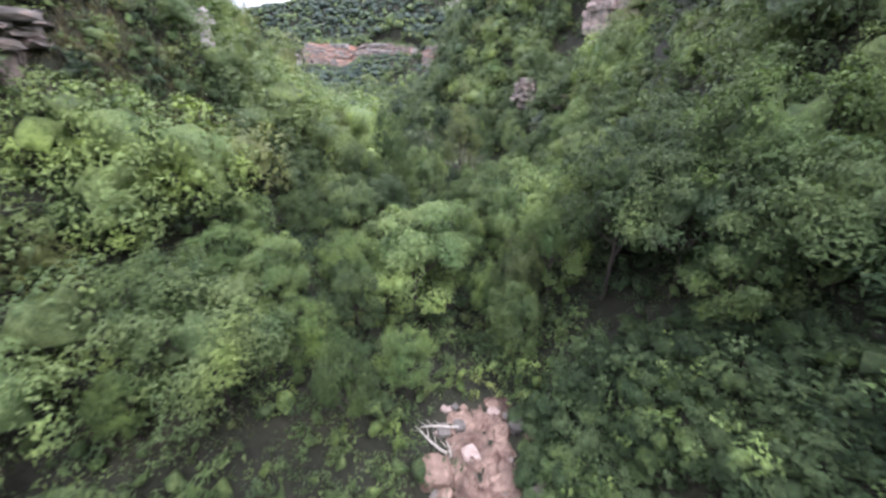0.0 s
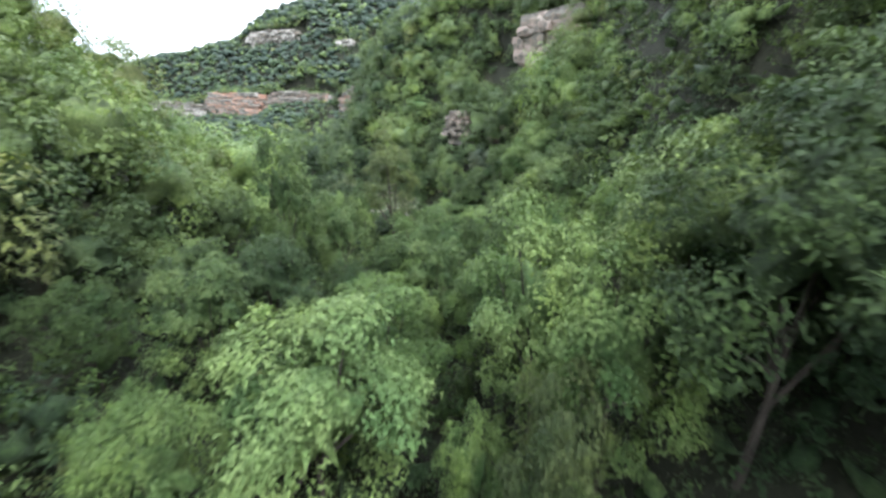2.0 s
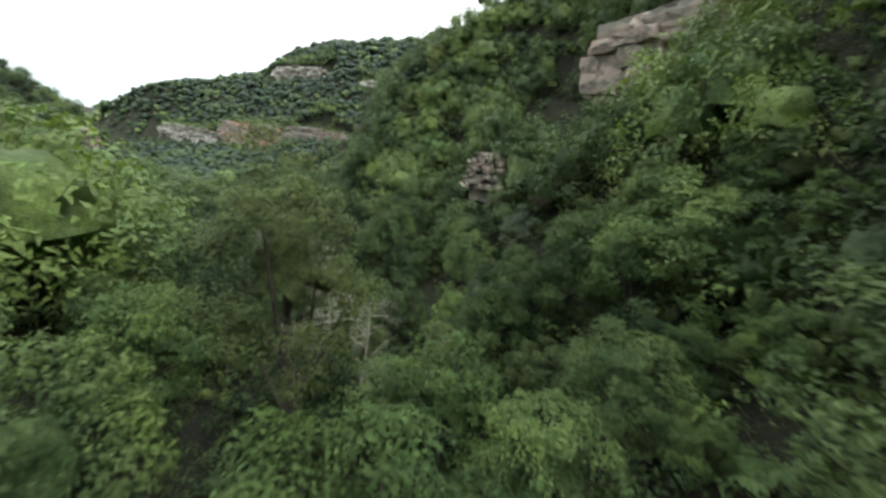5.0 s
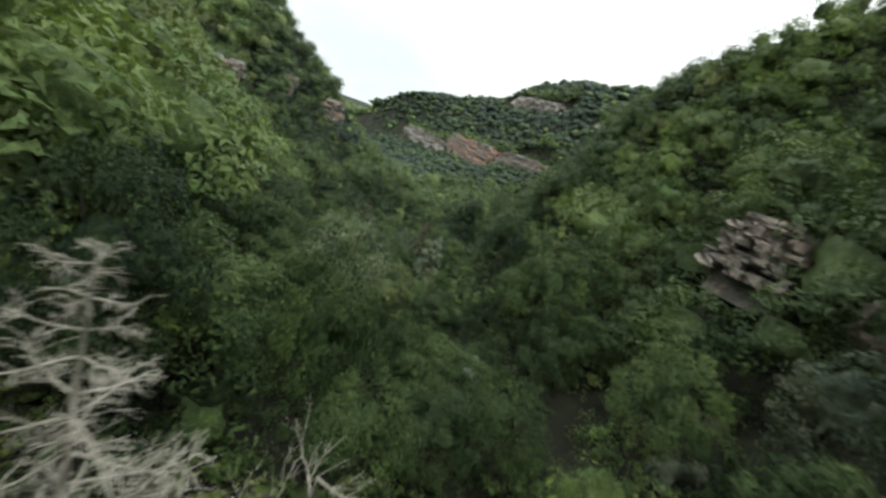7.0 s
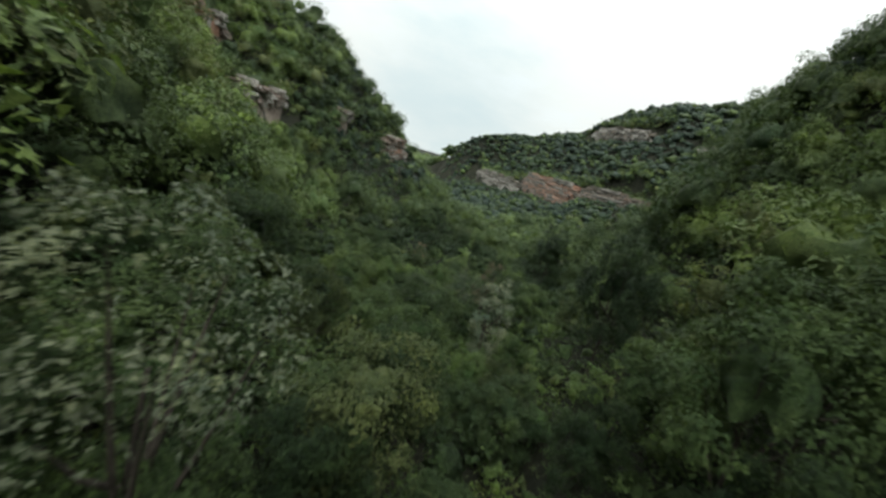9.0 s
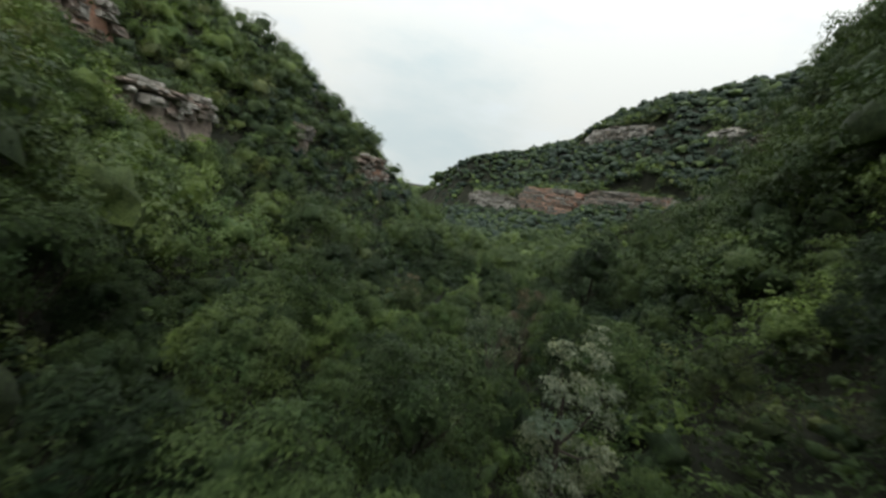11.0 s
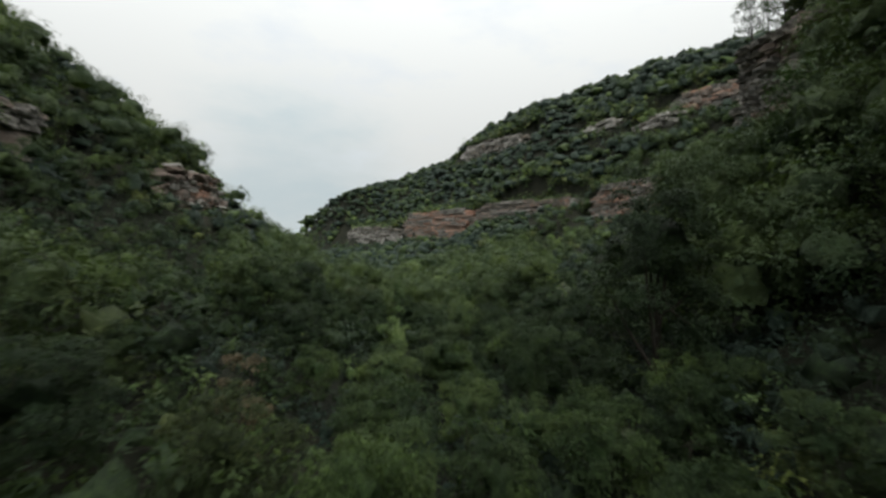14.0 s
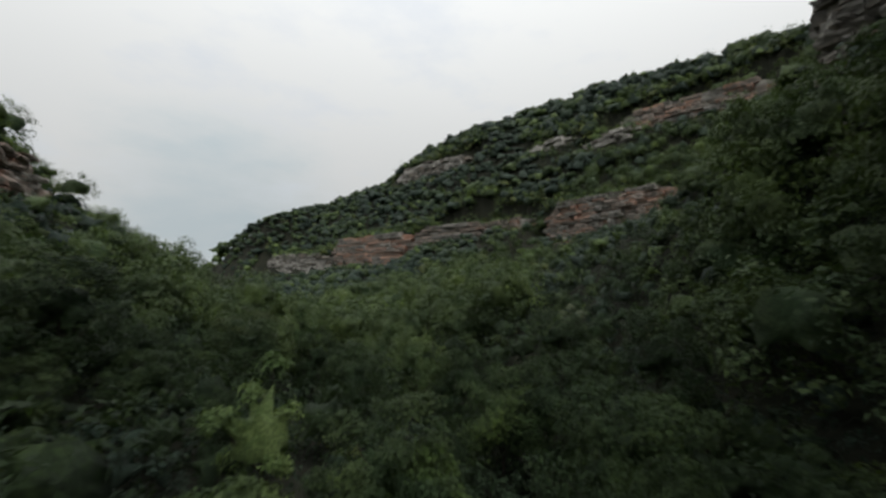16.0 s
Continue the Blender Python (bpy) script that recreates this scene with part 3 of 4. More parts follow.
flight_room = np.maximum(lid + np.where(py < 26, 0.3, 0.6) * np.clip(away - 3.5, 0, 5) + np.where(py < 26, 0.3, 1.3) * np.maximum(away - 8.5, 0) - pz, 3.5)
tallness = np.minimum(tallness, flight_room * rng.uniform(0.72, 1.0, len(px)))
tallness = np.minimum(tallness, room_above(px, py, pz) * rng.uniform(0.8, 1.0, len(px)))
cover_top, beside = canopy(px, py)
tallness = np.where(beside < 8, np.minimum(tallness, np.maximum(cover_top - pz - rng.uniform(0.2, 2.2, len(px)), np.maximum(0.5 * tallness, 2.5))), tallness)
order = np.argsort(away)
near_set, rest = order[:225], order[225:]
# leaf tone picked partly by place, imitating brighter and more shaded stretches
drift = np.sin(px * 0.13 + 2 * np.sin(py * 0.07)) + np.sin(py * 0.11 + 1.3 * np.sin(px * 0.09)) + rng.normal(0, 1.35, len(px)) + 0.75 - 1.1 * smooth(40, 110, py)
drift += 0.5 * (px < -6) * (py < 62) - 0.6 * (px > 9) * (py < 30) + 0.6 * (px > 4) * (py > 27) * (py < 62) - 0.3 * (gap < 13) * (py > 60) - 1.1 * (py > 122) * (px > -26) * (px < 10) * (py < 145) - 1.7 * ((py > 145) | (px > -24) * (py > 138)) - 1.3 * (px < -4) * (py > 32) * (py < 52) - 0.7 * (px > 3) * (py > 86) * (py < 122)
leaf_tone = np.where(drift < -0.9, 2, np.where(drift < 0.5, 0, np.where(drift < 1.2, 3, 1)))

# the trees nearest the flight path, one by one
LABELS = ["leafy broadleaf tree with a mid-green rounded crown", "light yellow-green broadleaf tree in full leaf",
          "dark green broadleaf tree with a dense crown", "olive green broadleaf tree with an uneven crown"]
models = []
for sp in range(4):
    for v in range(3):
        models.append((sp, make_tree(20 + sp * 5 + v, 9.0, 2.8 + 0.2 * v, 20 + 5 * v, 7600, 0.185, LEAF_TONES[sp], LABELS[sp], low=0.26 + 0.06 * v, closed=0.49)))
used = set()


def plant(sp, x, y, z, wide, tall):
    """One tree of a kind, copied from a model and scaled in width and height."""
    mine = [i for i, (kind, _) in enumerate(models) if kind == sp]
    i = mine[int(rng.integers(len(mine)))]
    m = pose(x, y, z, 0, 0, rng.uniform(0, 360)) @ Matrix.Diagonal((wide * rng.uniform(0.92, 1.1), wide * rng.uniform(0.92, 1.1), tall, 1))
    if i in used:
        copy_thing(models[i][1], m)
    else:
        models[i][1].matrix_basis = m
        used.add(i)


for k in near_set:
    plant(leaf_tone[k], px[k], py[k], pz[k], tallness[k] / 9.0 * rng.uniform(0.88, 1.12), tallness[k] / 9.0)
for x, y, top, wide, sp in LANDMARK_TREES:
    if sp > 4:
        continue
    z = float(terrain(x, y)[0])
    plant(sp, x, y, z, wide / 3.0, max(top - z, 2.5) / 9.0)


# the forest of the slopes, past counting
def forest(name, x, y, z, size, kinds, shapes, label, category="forest"):
    vs, fs, soft, mi, base = [], [], [], [], 0
    for k in range(len(x)):
        t, faces, even = shapes[int(rng.integers(len(shapes)))]
        f, a = size[k], rng.uniform(0, 2 * np.pi)
        ca, sa = np.cos(a) * f * rng.uniform(0.9, 1.2), np.sin(a) * f * rng.uniform(0.9, 1.2)
        q = np.empty_like(t)
        q[:, 0], q[:, 1], q[:, 2] = t[:, 0] * ca - t[:, 1] * sa + x[k], t[:, 0] * sa + t[:, 1] * ca + y[k], t[:, 2] * f + z[k]
        vs.append(q)
        fs.append(faces + base)
        soft.append(even)
        mi.append(np.full(len(faces), kinds[k]))
        base += len(q)
    ob = new(name, mesh_from(name, np.concatenate(vs), np.concatenate(fs), LEAF_TONES, np.concatenate(mi), flat=~np.concatenate(soft)))
    return tagged(ob, label, category, kind="stuff")


def shapes_of(seed, count, lobes, n, length, wide, low=0.25, droop=0.3, fine=2, share=0.86, spread=0.24):
    r = np.random.default_rng(seed)
    made = []
    for _ in range(count):
        c, s = crown_lobes(r, 1.0, wide * r.uniform(0.88, 1.15), lobes, low)
        made.append(foliage(r, c, s, n, length, droop, spread, fine, share))
    return made


# leaf detail falls off with distance from the flight path
far_off = away[rest] + np.where(py[rest] < -3, 60, 0)
for name, lo, hi, shp, label in (
        ("slope_forest", 0, 42, shapes_of(3, 10, 22, 1150, 0.034, 0.34, share=0.56), "dense green broadleaf trees on the lower slopes"),
        ("upper_forest", 42, 105, shapes_of(4, 10, 20, 660, 0.039, 0.38, share=0.62, spread=0.2), "dense green woods on the upper slopes"),
        ("ridge_forest", 105, 900, shapes_of(5, 14, 10, 66, 0.09, 0.98, 0.0, fine=2, share=0.86, spread=0.5), "dense green woods on the far ridges")):
    pick = rest[(far_off >= lo) & (far_off < hi)]
    if lo > 100:
        qx, qy, qr = sown(2.9, 51)
        ok = (flight_gap(qx, qy) >= lo) & ~bare_front(qx, qy)
        qx, qy = qx[ok] + qr.normal(0, 1.6, ok.sum()), qy[ok] + qr.normal(0, 1.6, ok.sum())
        qz = terrain(qx, qy)
        high = np.minimum(1.9 + 2.0 * qr.random(len(qx)) ** 2, room_above(qx, qy, qz))
        # blue-green leaves stand in for haze over the far ridges
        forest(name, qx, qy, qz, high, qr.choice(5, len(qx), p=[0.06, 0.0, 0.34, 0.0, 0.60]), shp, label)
        continue
    forest(name, px[pick], py[pick], pz[pick], tallness[pick], leaf_tone[pick], shp, label)

# the woods beyond the bend of the gorge
fx, fy = np.meshgrid(np.arange(-470, -150, 8.0), np.arange(380, 700, 8.0))
fr = np.random.default_rng(12)
fx, fy = fx.ravel() + fr.uniform(-3, 3, fx.size), fy.ravel() + fr.uniform(-3, 3, fy.size)
ok = (fx < -215) | (fy > 470)
fx, fy = fx[ok], fy[ok]
forest("far_forest", fx, fy, terrain(fx, fy), fr.uniform(5.5, 8.5, len(fx)), fr.choice(4, len(fx), p=[0.4, 0.1, 0.35, 0.15]), shapes_of(10, 6, 7, 20, 0.10, 0.62, fine=2, share=1.0), "distant woods beyond the bend of the gorge")

# dry grass on the open bank
hr = np.random.default_rng(71)
hx, hy = hr.normal(-25.5, 2.6, 5200), hr.normal(36, 6.0, 5200)
hz = terrain(hx, hy)
lean_x, lean_y, blade = hr.normal(0, 0.16, 5200), hr.normal(0, 0.16, 5200), hr.uniform(0.35, 0.95, 5200)
foot, tip = np.c_[hx, hy, hz - 0.05], np.c_[hx + lean_x, hy + lean_y, hz + blade]
side = np.c_[hr.normal(0, 0.05, 5200), hr.normal(0, 0.05, 5200), np.zeros(5200)]
GRASS = leaf_material("dry_grass", (0.060, 0.056, 0.030), (0.115, 0.105, 0.055), (0.175, 0.155, 0.09))
tagged(new("dry_grass", mesh_from("dry_grass", np.stack([foot - side, foot + side, tip], axis=1).reshape(-1, 3), tris(5200), [GRASS])), "tufts of dry brownish grass on an open bank", "grass", kind="stuff")

# growth along the tops and the feet of the rock faces
er = np.random.default_rng(31)
ex, ey, ez, es = [], [], [], []
for c in CLIFFS.values():
    a, along, outward, long = face_frame(c)
    tall = c[5] - c[4]
    big = 1.0 if c[1] < 230 else 1.7
    for rim_row in (-1.7, -3.0, -4.4, 1.7, 2.9):
        for s in np.arange(-1.5, long + 1.5, 1.15 * big):
            n = (rim_row - 0.1 * tall if rim_row < 0 else rim_row) + er.uniform(-0.5, 0.5)
            x, y = a + along * (s + er.uniform(-0.5, 0.5)) + outward * n
            ground_z = float(terrain(x, y)[0])
            top_z = c[5] - 1.2 if 0.12 * long < s < 0.88 * long else ground_z
            ex.append(x)
            ey.append(y)
            ez.append(max(ground_z, top_z) - 0.2 if rim_row < 0 else ground_z - 0.2)
            es.append(er.uniform(1.5, 3.4) * big if rim_row < 0 else er.uniform(0.8, 1.5) * big)
forest("rock_edge_growth", np.array(ex), np.array(ey), np.array(ez), np.array(es), er.choice(4, len(ex), p=[0.35, 0.1, 0.35, 0.2]), shapes_of(13, 8, 7, 100, 0.085, 0.55, 0.0, fine=1, share=0.62), "shrubs and small trees along the rock faces", "shrubs")

# shrubs clinging to the steepest ground
wx, wy, wr = sown(1.25, 41)
steep = steepness(wx, wy)
ok = (steep > 1.35) & (wr.uniform(0, 1, len(wx)) < 0.5 + 0.5 * smooth(1.6, 2.2, steep)) & (wx > -112) & (wx < 62) & (wy < 300)
for c in CLIFFS.values():
    a, along, outward, long = face_frame(c)
    n = (wx - a[0]) * outward[0] + (wy - a[1]) * outward[1]
    s = (wx - a[0]) * along[0] + (wy - a[1]) * along[1]
    ok &= ~((s > 1.5) & (s < long - 1.5) & (n > -1.2 - 0.1 * (c[5] - c[4])) & (n < 1.0))
wx, wy = wx[ok], wy[ok]
for cx, cy, spread_x, spread_y, count in ((-90, 188, 4, 9, 90), (-24.5, 29, 2.5, 5, 24)):
    wx, wy = np.concatenate([wx, wr.normal(cx, spread_x, count)]), np.concatenate([wy, wr.normal(cy, spread_y, count)])
forest("steep_bank_growth", wx, wy, terrain(wx, wy) - 0.3, wr.uniform(1.2, 2.6, len(wx)), wr.choice(4, len(wx), p=[0.4, 0.12, 0.28, 0.2]), shapes_of(14, 8, 6, 56, 0.115, 0.6, 0.0, fine=1, share=0.64), "shrubs clinging to steep banks", "shrubs")

# young trees between the tall ones, leaves weighted dark in place of shade
yx, yy, yr = sown(3.8, 61)
ok = (flight_gap(yx, yy) < 38) & (yy > 22) & ~bare_front(yx, yy) & (canopy(yx, yy)[1] > 3.4)
for cx, cy, rad in SHADE_GAPS:
    ok &= np.hypot(yx - cx, yy - cy) > rad + 1.2
yx, yy = yx[ok], yy[ok]
yz = terrain(yx, yy)
ygap, ylid, _ = near(FLIGHT_LINE, yx, yy)
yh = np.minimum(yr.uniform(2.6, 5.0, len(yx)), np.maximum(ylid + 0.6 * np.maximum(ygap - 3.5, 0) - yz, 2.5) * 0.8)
yh = np.minimum(yh, room_above(yx, yy, yz))
forest("young_growth", yx, yy, yz - 0.2, yh, np.where(yy > 145, 2, yr.choice(4, len(yx), p=[0.42, 0.10, 0.36, 0.12])), shapes_of(15, 8, 11, 230, 0.062, 0.45, 0.05, fine=2, share=0.55), "young trees and tall shrubs between the trees", "shrubs")

# shrubs under and between the trees, leaves weighted dark to imitate shade
for name, step, lo, hi, seed, shp in (("undergrowth", 1.8, 0, 17, 5, shapes_of(6, 8, 6, 130, 0.09, 0.66, 0.0, fine=1, share=0.46)), ("bank_undergrowth", 2.6, 17, 36, 9, shapes_of(9, 8, 6, 64, 0.1, 0.64, 0.0, fine=1, share=0.5)), ("slope_undergrowth", 3.0, 36, 80, 6, shapes_of(7, 8, 6, 48, 0.12, 0.66, 0.0, fine=2, share=0.72)),
                                      ("far_undergrowth", 4.4, 80, 500, 7, shapes_of(8, 6, 4, 6, 0.16, 0.75, 0.0, fine=1, share=1.0))):
    ux, uy, ur = sown(step, seed)
    vx, vy, vr = sown(step, seed + 20)
    dense = vr.uniform(0, 1, len(vx)) < smooth(0.5, 1.2, steepness(vx, vy))
    ux, uy = np.concatenate([ux, vx[dense]]), np.concatenate([uy, vy[dense]])
    ug = flight_gap(ux, uy) + np.where(uy < 4, 40, 0)
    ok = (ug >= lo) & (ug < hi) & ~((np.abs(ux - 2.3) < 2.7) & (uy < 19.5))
    for c in CLIFFS.values():
        a, along, outward, long = face_frame(c)
        n = (ux - a[0]) * outward[0] + (uy - a[1]) * outward[1]
        s = (ux - a[0]) * along[0] + (uy - a[1]) * along[1]
        ok &= ~((s > -1) & (s < long + 1) & (n > -2.0 - 0.1 * (c[5] - c[4])) & (n < 1.2))
    for cx, cy, rad in SHADE_GAPS:
        ok &= np.hypot(ux - cx, uy - cy) > rad
    ux, uy = ux[ok], uy[ok]
    # darker leaves beside the stream and past y 145 stand in for shade
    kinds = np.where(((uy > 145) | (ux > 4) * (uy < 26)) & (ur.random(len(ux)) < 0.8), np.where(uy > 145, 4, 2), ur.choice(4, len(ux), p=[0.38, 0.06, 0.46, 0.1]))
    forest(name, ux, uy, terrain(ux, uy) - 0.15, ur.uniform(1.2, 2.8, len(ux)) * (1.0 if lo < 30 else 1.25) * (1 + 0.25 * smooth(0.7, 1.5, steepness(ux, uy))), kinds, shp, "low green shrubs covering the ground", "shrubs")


# rock faces of layered blocks
def block_meshes(count, seed, mat):
    made = []
    for i in range(count):
        r = random.Random(seed + i)
        bm = bmesh.new()
        bmesh.ops.create_cube(bm, size=1.0)
        bmesh.ops.subdivide_edges(bm, edges=bm.edges[:], cuts=1, use_grid_fill=True)
        for v in bm.verts:
            edge = sum(abs(c) > 0.4 for c in v.co)
            v.co *= 1.0 - 0.035 * (edge - 1) * r.uniform(0.0, 2.0)
            v.co += Vector((r.uniform(-0.09, 0.09), r.uniform(-0.12, 0.12), r.uniform(-0.07, 0.07)))
        me = bpy.data.meshes.new("rock_block")
        bm.to_mesh(me)
        bm.free()
        me.materials.append(mat)
        made.append(me)
    return made


BLOCKS = {}


def cliff(key, mats, label, layer, block, seed, fill=0.9, lean=0.1, relief=1.0, deep=4.0, bare=(0, 1, 0, 1)):
    """A rock face: a rough core, and layers of uneven blocks before it. bare: the shares of its length and height that lie open."""
    c, mat = CLIFFS[key], mats[0]
    a, along, outward, long = face_frame(c)
    a, long = a + along * long * bare[0], long * (bare[1] - bare[0])
    c = (*c[:4], c[4] + (c[5] - c[4]) * bare[2], c[4] + (c[5] - c[4]) * bare[3])
    r = random.Random(seed)
    root = new("rock_face")
    root.location = (*((a + along * long / 2)), c[4])
    tagged(root, label, "cliff", group="rock faces", kind="structure")
    base = Matrix.Translation(-Vector(root.location))
    tall = c[5] - c[4]
    ang = math.atan2(along[1], along[0])
    bm = bmesh.new()
    nu, nv = max(4, int(long / (block * 0.6))), max(4, int(tall / (layer * 0.8)))
    grid = []
    for j in range(nv + 1):
        row = []
        for i in range(nu + 1):
            s, z = long * i / nu, -deep + (tall + deep) * j / nv
            round_off = 3.0 * (abs(2 * i / nu - 1) ** 6)
            d = -0.35 - lean * z - round_off + 0.7 * noise.noise(Vector((s * 0.35, z * 0.5, seed)))
            p = a + along * s + outward * d
            row.append(bm.verts.new((p[0], p[1], c[4] + z - (round_off * 0.6 if j == nv else 0))))
        grid.append(row)
    top = []
    for i in range(nu + 1):
        p = a + along * (long * i / nu) + outward * (-5.0 - lean * tall)
        top.append(bm.verts.new((p[0], p[1], c[5] - 1.2)))
    grid.append(top)
    for j in range(len(grid) - 1):
        for i in range(nu):
            bm.faces.new((grid[j][i], grid[j][i + 1], grid[j + 1][i + 1], grid[j + 1][i]))
    bm.normal_update()
    bmesh.ops.transform(bm, matrix=base, verts=bm.verts)
    part("rock_core", bm, mat, root)
    for m in mats:
        if m.name not in BLOCKS:
            BLOCKS[m.name] = block_meshes(7, 11, m)
    z, count = -0.3, 0
    while z < tall - 0.2:
        hgt = layer * r.uniform(0.5, 1.5)
        set_back = r.uniform(-0.35, 0.35)
        s = r.uniform(-0.5, 0.5)
        while s < long:
            wid = block * r.uniform(0.45, 1.8)
            edge = 3.0 * (abs(2 * (s + wid / 2) / long - 1) ** 6)
            f = (s + wid / 2) / long
            crest = tall * (0.6 + 0.4 * min(1, 5.0 * f, 5.0 * (1 - f))) * (1.02 + 0.25 * noise.noise(Vector((s * 0.22, 7.0, seed))))
            sill = tall * max(0, 0.22 * noise.noise(Vector((s * 0.18, 2.0, seed))))
            if r.random() < fill and count < 290 and sill <= z <= crest:
                dep = r.uniform(1.0, 2.6)
                d = -0.45 - lean * z - edge + (set_back + r.uniform(-0.35, 0.35)) * relief + 0.8 * noise.noise(Vector((s * 0.2, z * 0.3, seed)))
                p = a + along * (s + wid / 2) + outward * d
                kind = mats[min(len(mats) - 1, int(len(mats) * (0.5 + 0.9 * noise.noise(Vector((s * 0.12, z * 0.5, seed + 9)))))) if r.random() < 0.8 else r.randrange(len(mats))]
                ob = new("rock_block", BLOCKS[kind.name][r.randrange(7)])
                ob.parent = root
                ob.matrix_basis = base @ Matrix.Translation((p[0], p[1], c[4] + z + hgt / 2)) @ pose(0, 0, 0, r.uniform(-4, 4), r.uniform(-3, 3), math.degrees(ang) + r.uniform(-9, 9) * relief) @ \
                    Matrix.Diagonal((wid * 1.22, dep, hgt * r.uniform(1.0, 1.3), 1))
                count += 1
            s += wid
        z += hgt
    return root


P, R, G, W, D = STONE_PINK, STONE_RED, STONE_GREY, STONE_WHITE, STONE_DARK
cliff("massive", [P, P, D, P], "broad pinkish sandstone face under a wooded overhang", 1.7, 3.0, 1, 1.0, 0.02, 0.3, 0.6, (0.25, 1, 0, 1))
cliff("spur_end", [P, W, P, R, D], "layered pale and rusty rock at the end of a wooded spur", 0.8, 1.7, 2)
cliff("spur_low", [P, W, P], "weathered rock outcrop between trees on the slope", 0.6, 1.2, 3, 0.5, 0.1, 0.8, 2.6, (0.1, 0.85, 0.12, 0.85))
cliff("spur_mid", [P, G], "small pale rock outcrop between trees", 0.7, 1.3, 4, 0.8)
cliff("spur_high", [R, P, W], "reddish rock outcrop high on the wooded slope", 0.7, 1.3, 5, 0.6, 0.1, 0.8, 1.0)
cliff("far_red", [R, R, P, G], "long red sandstone cliff band across the far wooded slope", 1.3, 6.5, 6, 1.0, 0.06, 0.4)
cliff("far_grey", [G, W, D], "low grey cliff band at the foot of the far slope", 1.2, 5.5, 7, 0.95, 0.08, 0.5)
cliff("far_right", [G, P, D], "broken grey cliff band on the far wooded slope", 1.1, 5.0, 16, 0.9, 0.08, 0.5)
cliff("bay_low", [P, R, G, D], "red layered cliff band above the trees", 0.95, 2.3, 8, 0.95)
cliff("bay_high", [G, R, P, D], "grey and red cliff band below the wooded rim", 1.0, 2.4, 9, 0.72)
cliff("far_top", [G, D, W, G], "pale rocks below the far wooded rim", 1.3, 3.0, 10, 0.7, bare=(0.1, 0.9, 0.12, 0.84))
cliff("nose", [D, G, D, P], "tall dark layered cliff of jointed blocks", 0.62, 1.0, 11, 0.94, 0.03)
cliff("nose_end", [D, G, D], "tall dark layered cliff turning the corner of the spur", 0.9, 1.2, 12, 0.94, 0.03)
cliff("far_shelf", [G, W, D], "thin pale rock ledge across the far wooded slope", 0.9, 2.6, 17, 0.7)
cliff("bay_shelf", [G, W, D], "thin broken rock ledge between shrubs", 0.8, 2.0, 18, 0.65)
cliff("bay_mid", [G, P, D, R], "low broken cliff band above the trees", 0.9, 2.4, 19, 0.8)
cliff("ledges", [D, D, D, P], "thin-bedded brown rock ledges above rubble", 0.42, 0.8, 13, 0.8, 0.3, 0.8, 1.6, (0.08, 0.95, 0.2, 0.86))
cliff("left_bank", [P, D], "brown rock ledge in a shrubby bank", 0.6, 1.8, 14, 0.9)
cliff("left_slab", [W, W, G], "pale grey rock slab in a shrubby bank", 1.2, 2.4, 15, 1.0)


# single trees that stand out
def dead_tree(seed, x, y, tall, lean):
    """A bare, bleached tree: trunk, boughs and a tangle of thin twigs."""
    r = random.Random(seed)
    root = new("dead_tree")
    root.location = (x, y, float(terrain(x, y)[0]))
    tagged(root, "bare dead tree with bleached tangled twigs", "tree", group="dead trees")
    top = Vector((lean[0], lean[1], tall))
    bm = bmesh.new()
    stem = [Vector((0, 0, -0.5)).lerp(top, f) + Vector((r.uniform(-.15, .15), r.uniform(-.15, .15), 0)) * (f > 0) for f in (0, 0.25, 0.5, 0.75, 1)]
    limb(bm, stem, [0.11, 0.095, 0.075, 0.05, 0.02], 6)
    part("trunk", bm, DEAD_WOOD, root)
    for k in range(13):
        f = r.uniform(0.35, 1.0)
        i = min(3, int(f * 4))
        s = stem[i].lerp(stem[i + 1], f * 4 - i)
        a = k * 2.4 + r.uniform(-.4, .4)
        ln = r.uniform(1.6, 3.4) * (1.15 - 0.55 * f)
        bm = bmesh.new()
        pts = [s]
        d = Vector((math.cos(a), math.sin(a), r.uniform(0.0, 0.6))).normalized()
        for j in range(4):
            d = (d + Vector((r.uniform(-.35, .35), r.uniform(-.35, .35), r.uniform(-.25, .3)))).normalized()
            pts.append(pts[-1] + d * ln / 4)
        limb(bm, pts, [0.036, 0.031, 0.024, 0.016, 0.008], 5)
        for j in range(9):
            q = pts[1 + j % 4]
            e = (d + Vector((r.uniform(-1, 1), r.uniform(-1, 1), r.uniform(-.5, .8)))).normalized()
            tip = q + e * r.uniform(0.5, 1.2)
            mid = q.lerp(tip, 0.5) + Vector((r.uniform(-.12, .12), r.uniform(-.12, .12), r.uniform(-.1, .1)))
            limb(bm, [q, mid, tip], [0.010, 0.008, 0.004], 4)
            for _ in range(2):
                e2 = (e + Vector((r.uniform(-1, 1), r.uniform(-1, 1), r.uniform(-.6, .8)))).normalized()
                b = q.lerp(tip, r.uniform(0.3, 0.9))
                limb(bm, [b, b + e2 * r.uniform(0.2, 0.6)], [0.006, 0.003], 3)
        part("branch", bm, DEAD_WOOD, root)
    return root


dead_tree(42, 4.8, 71.4, 8.8, (0.5, 0.6))


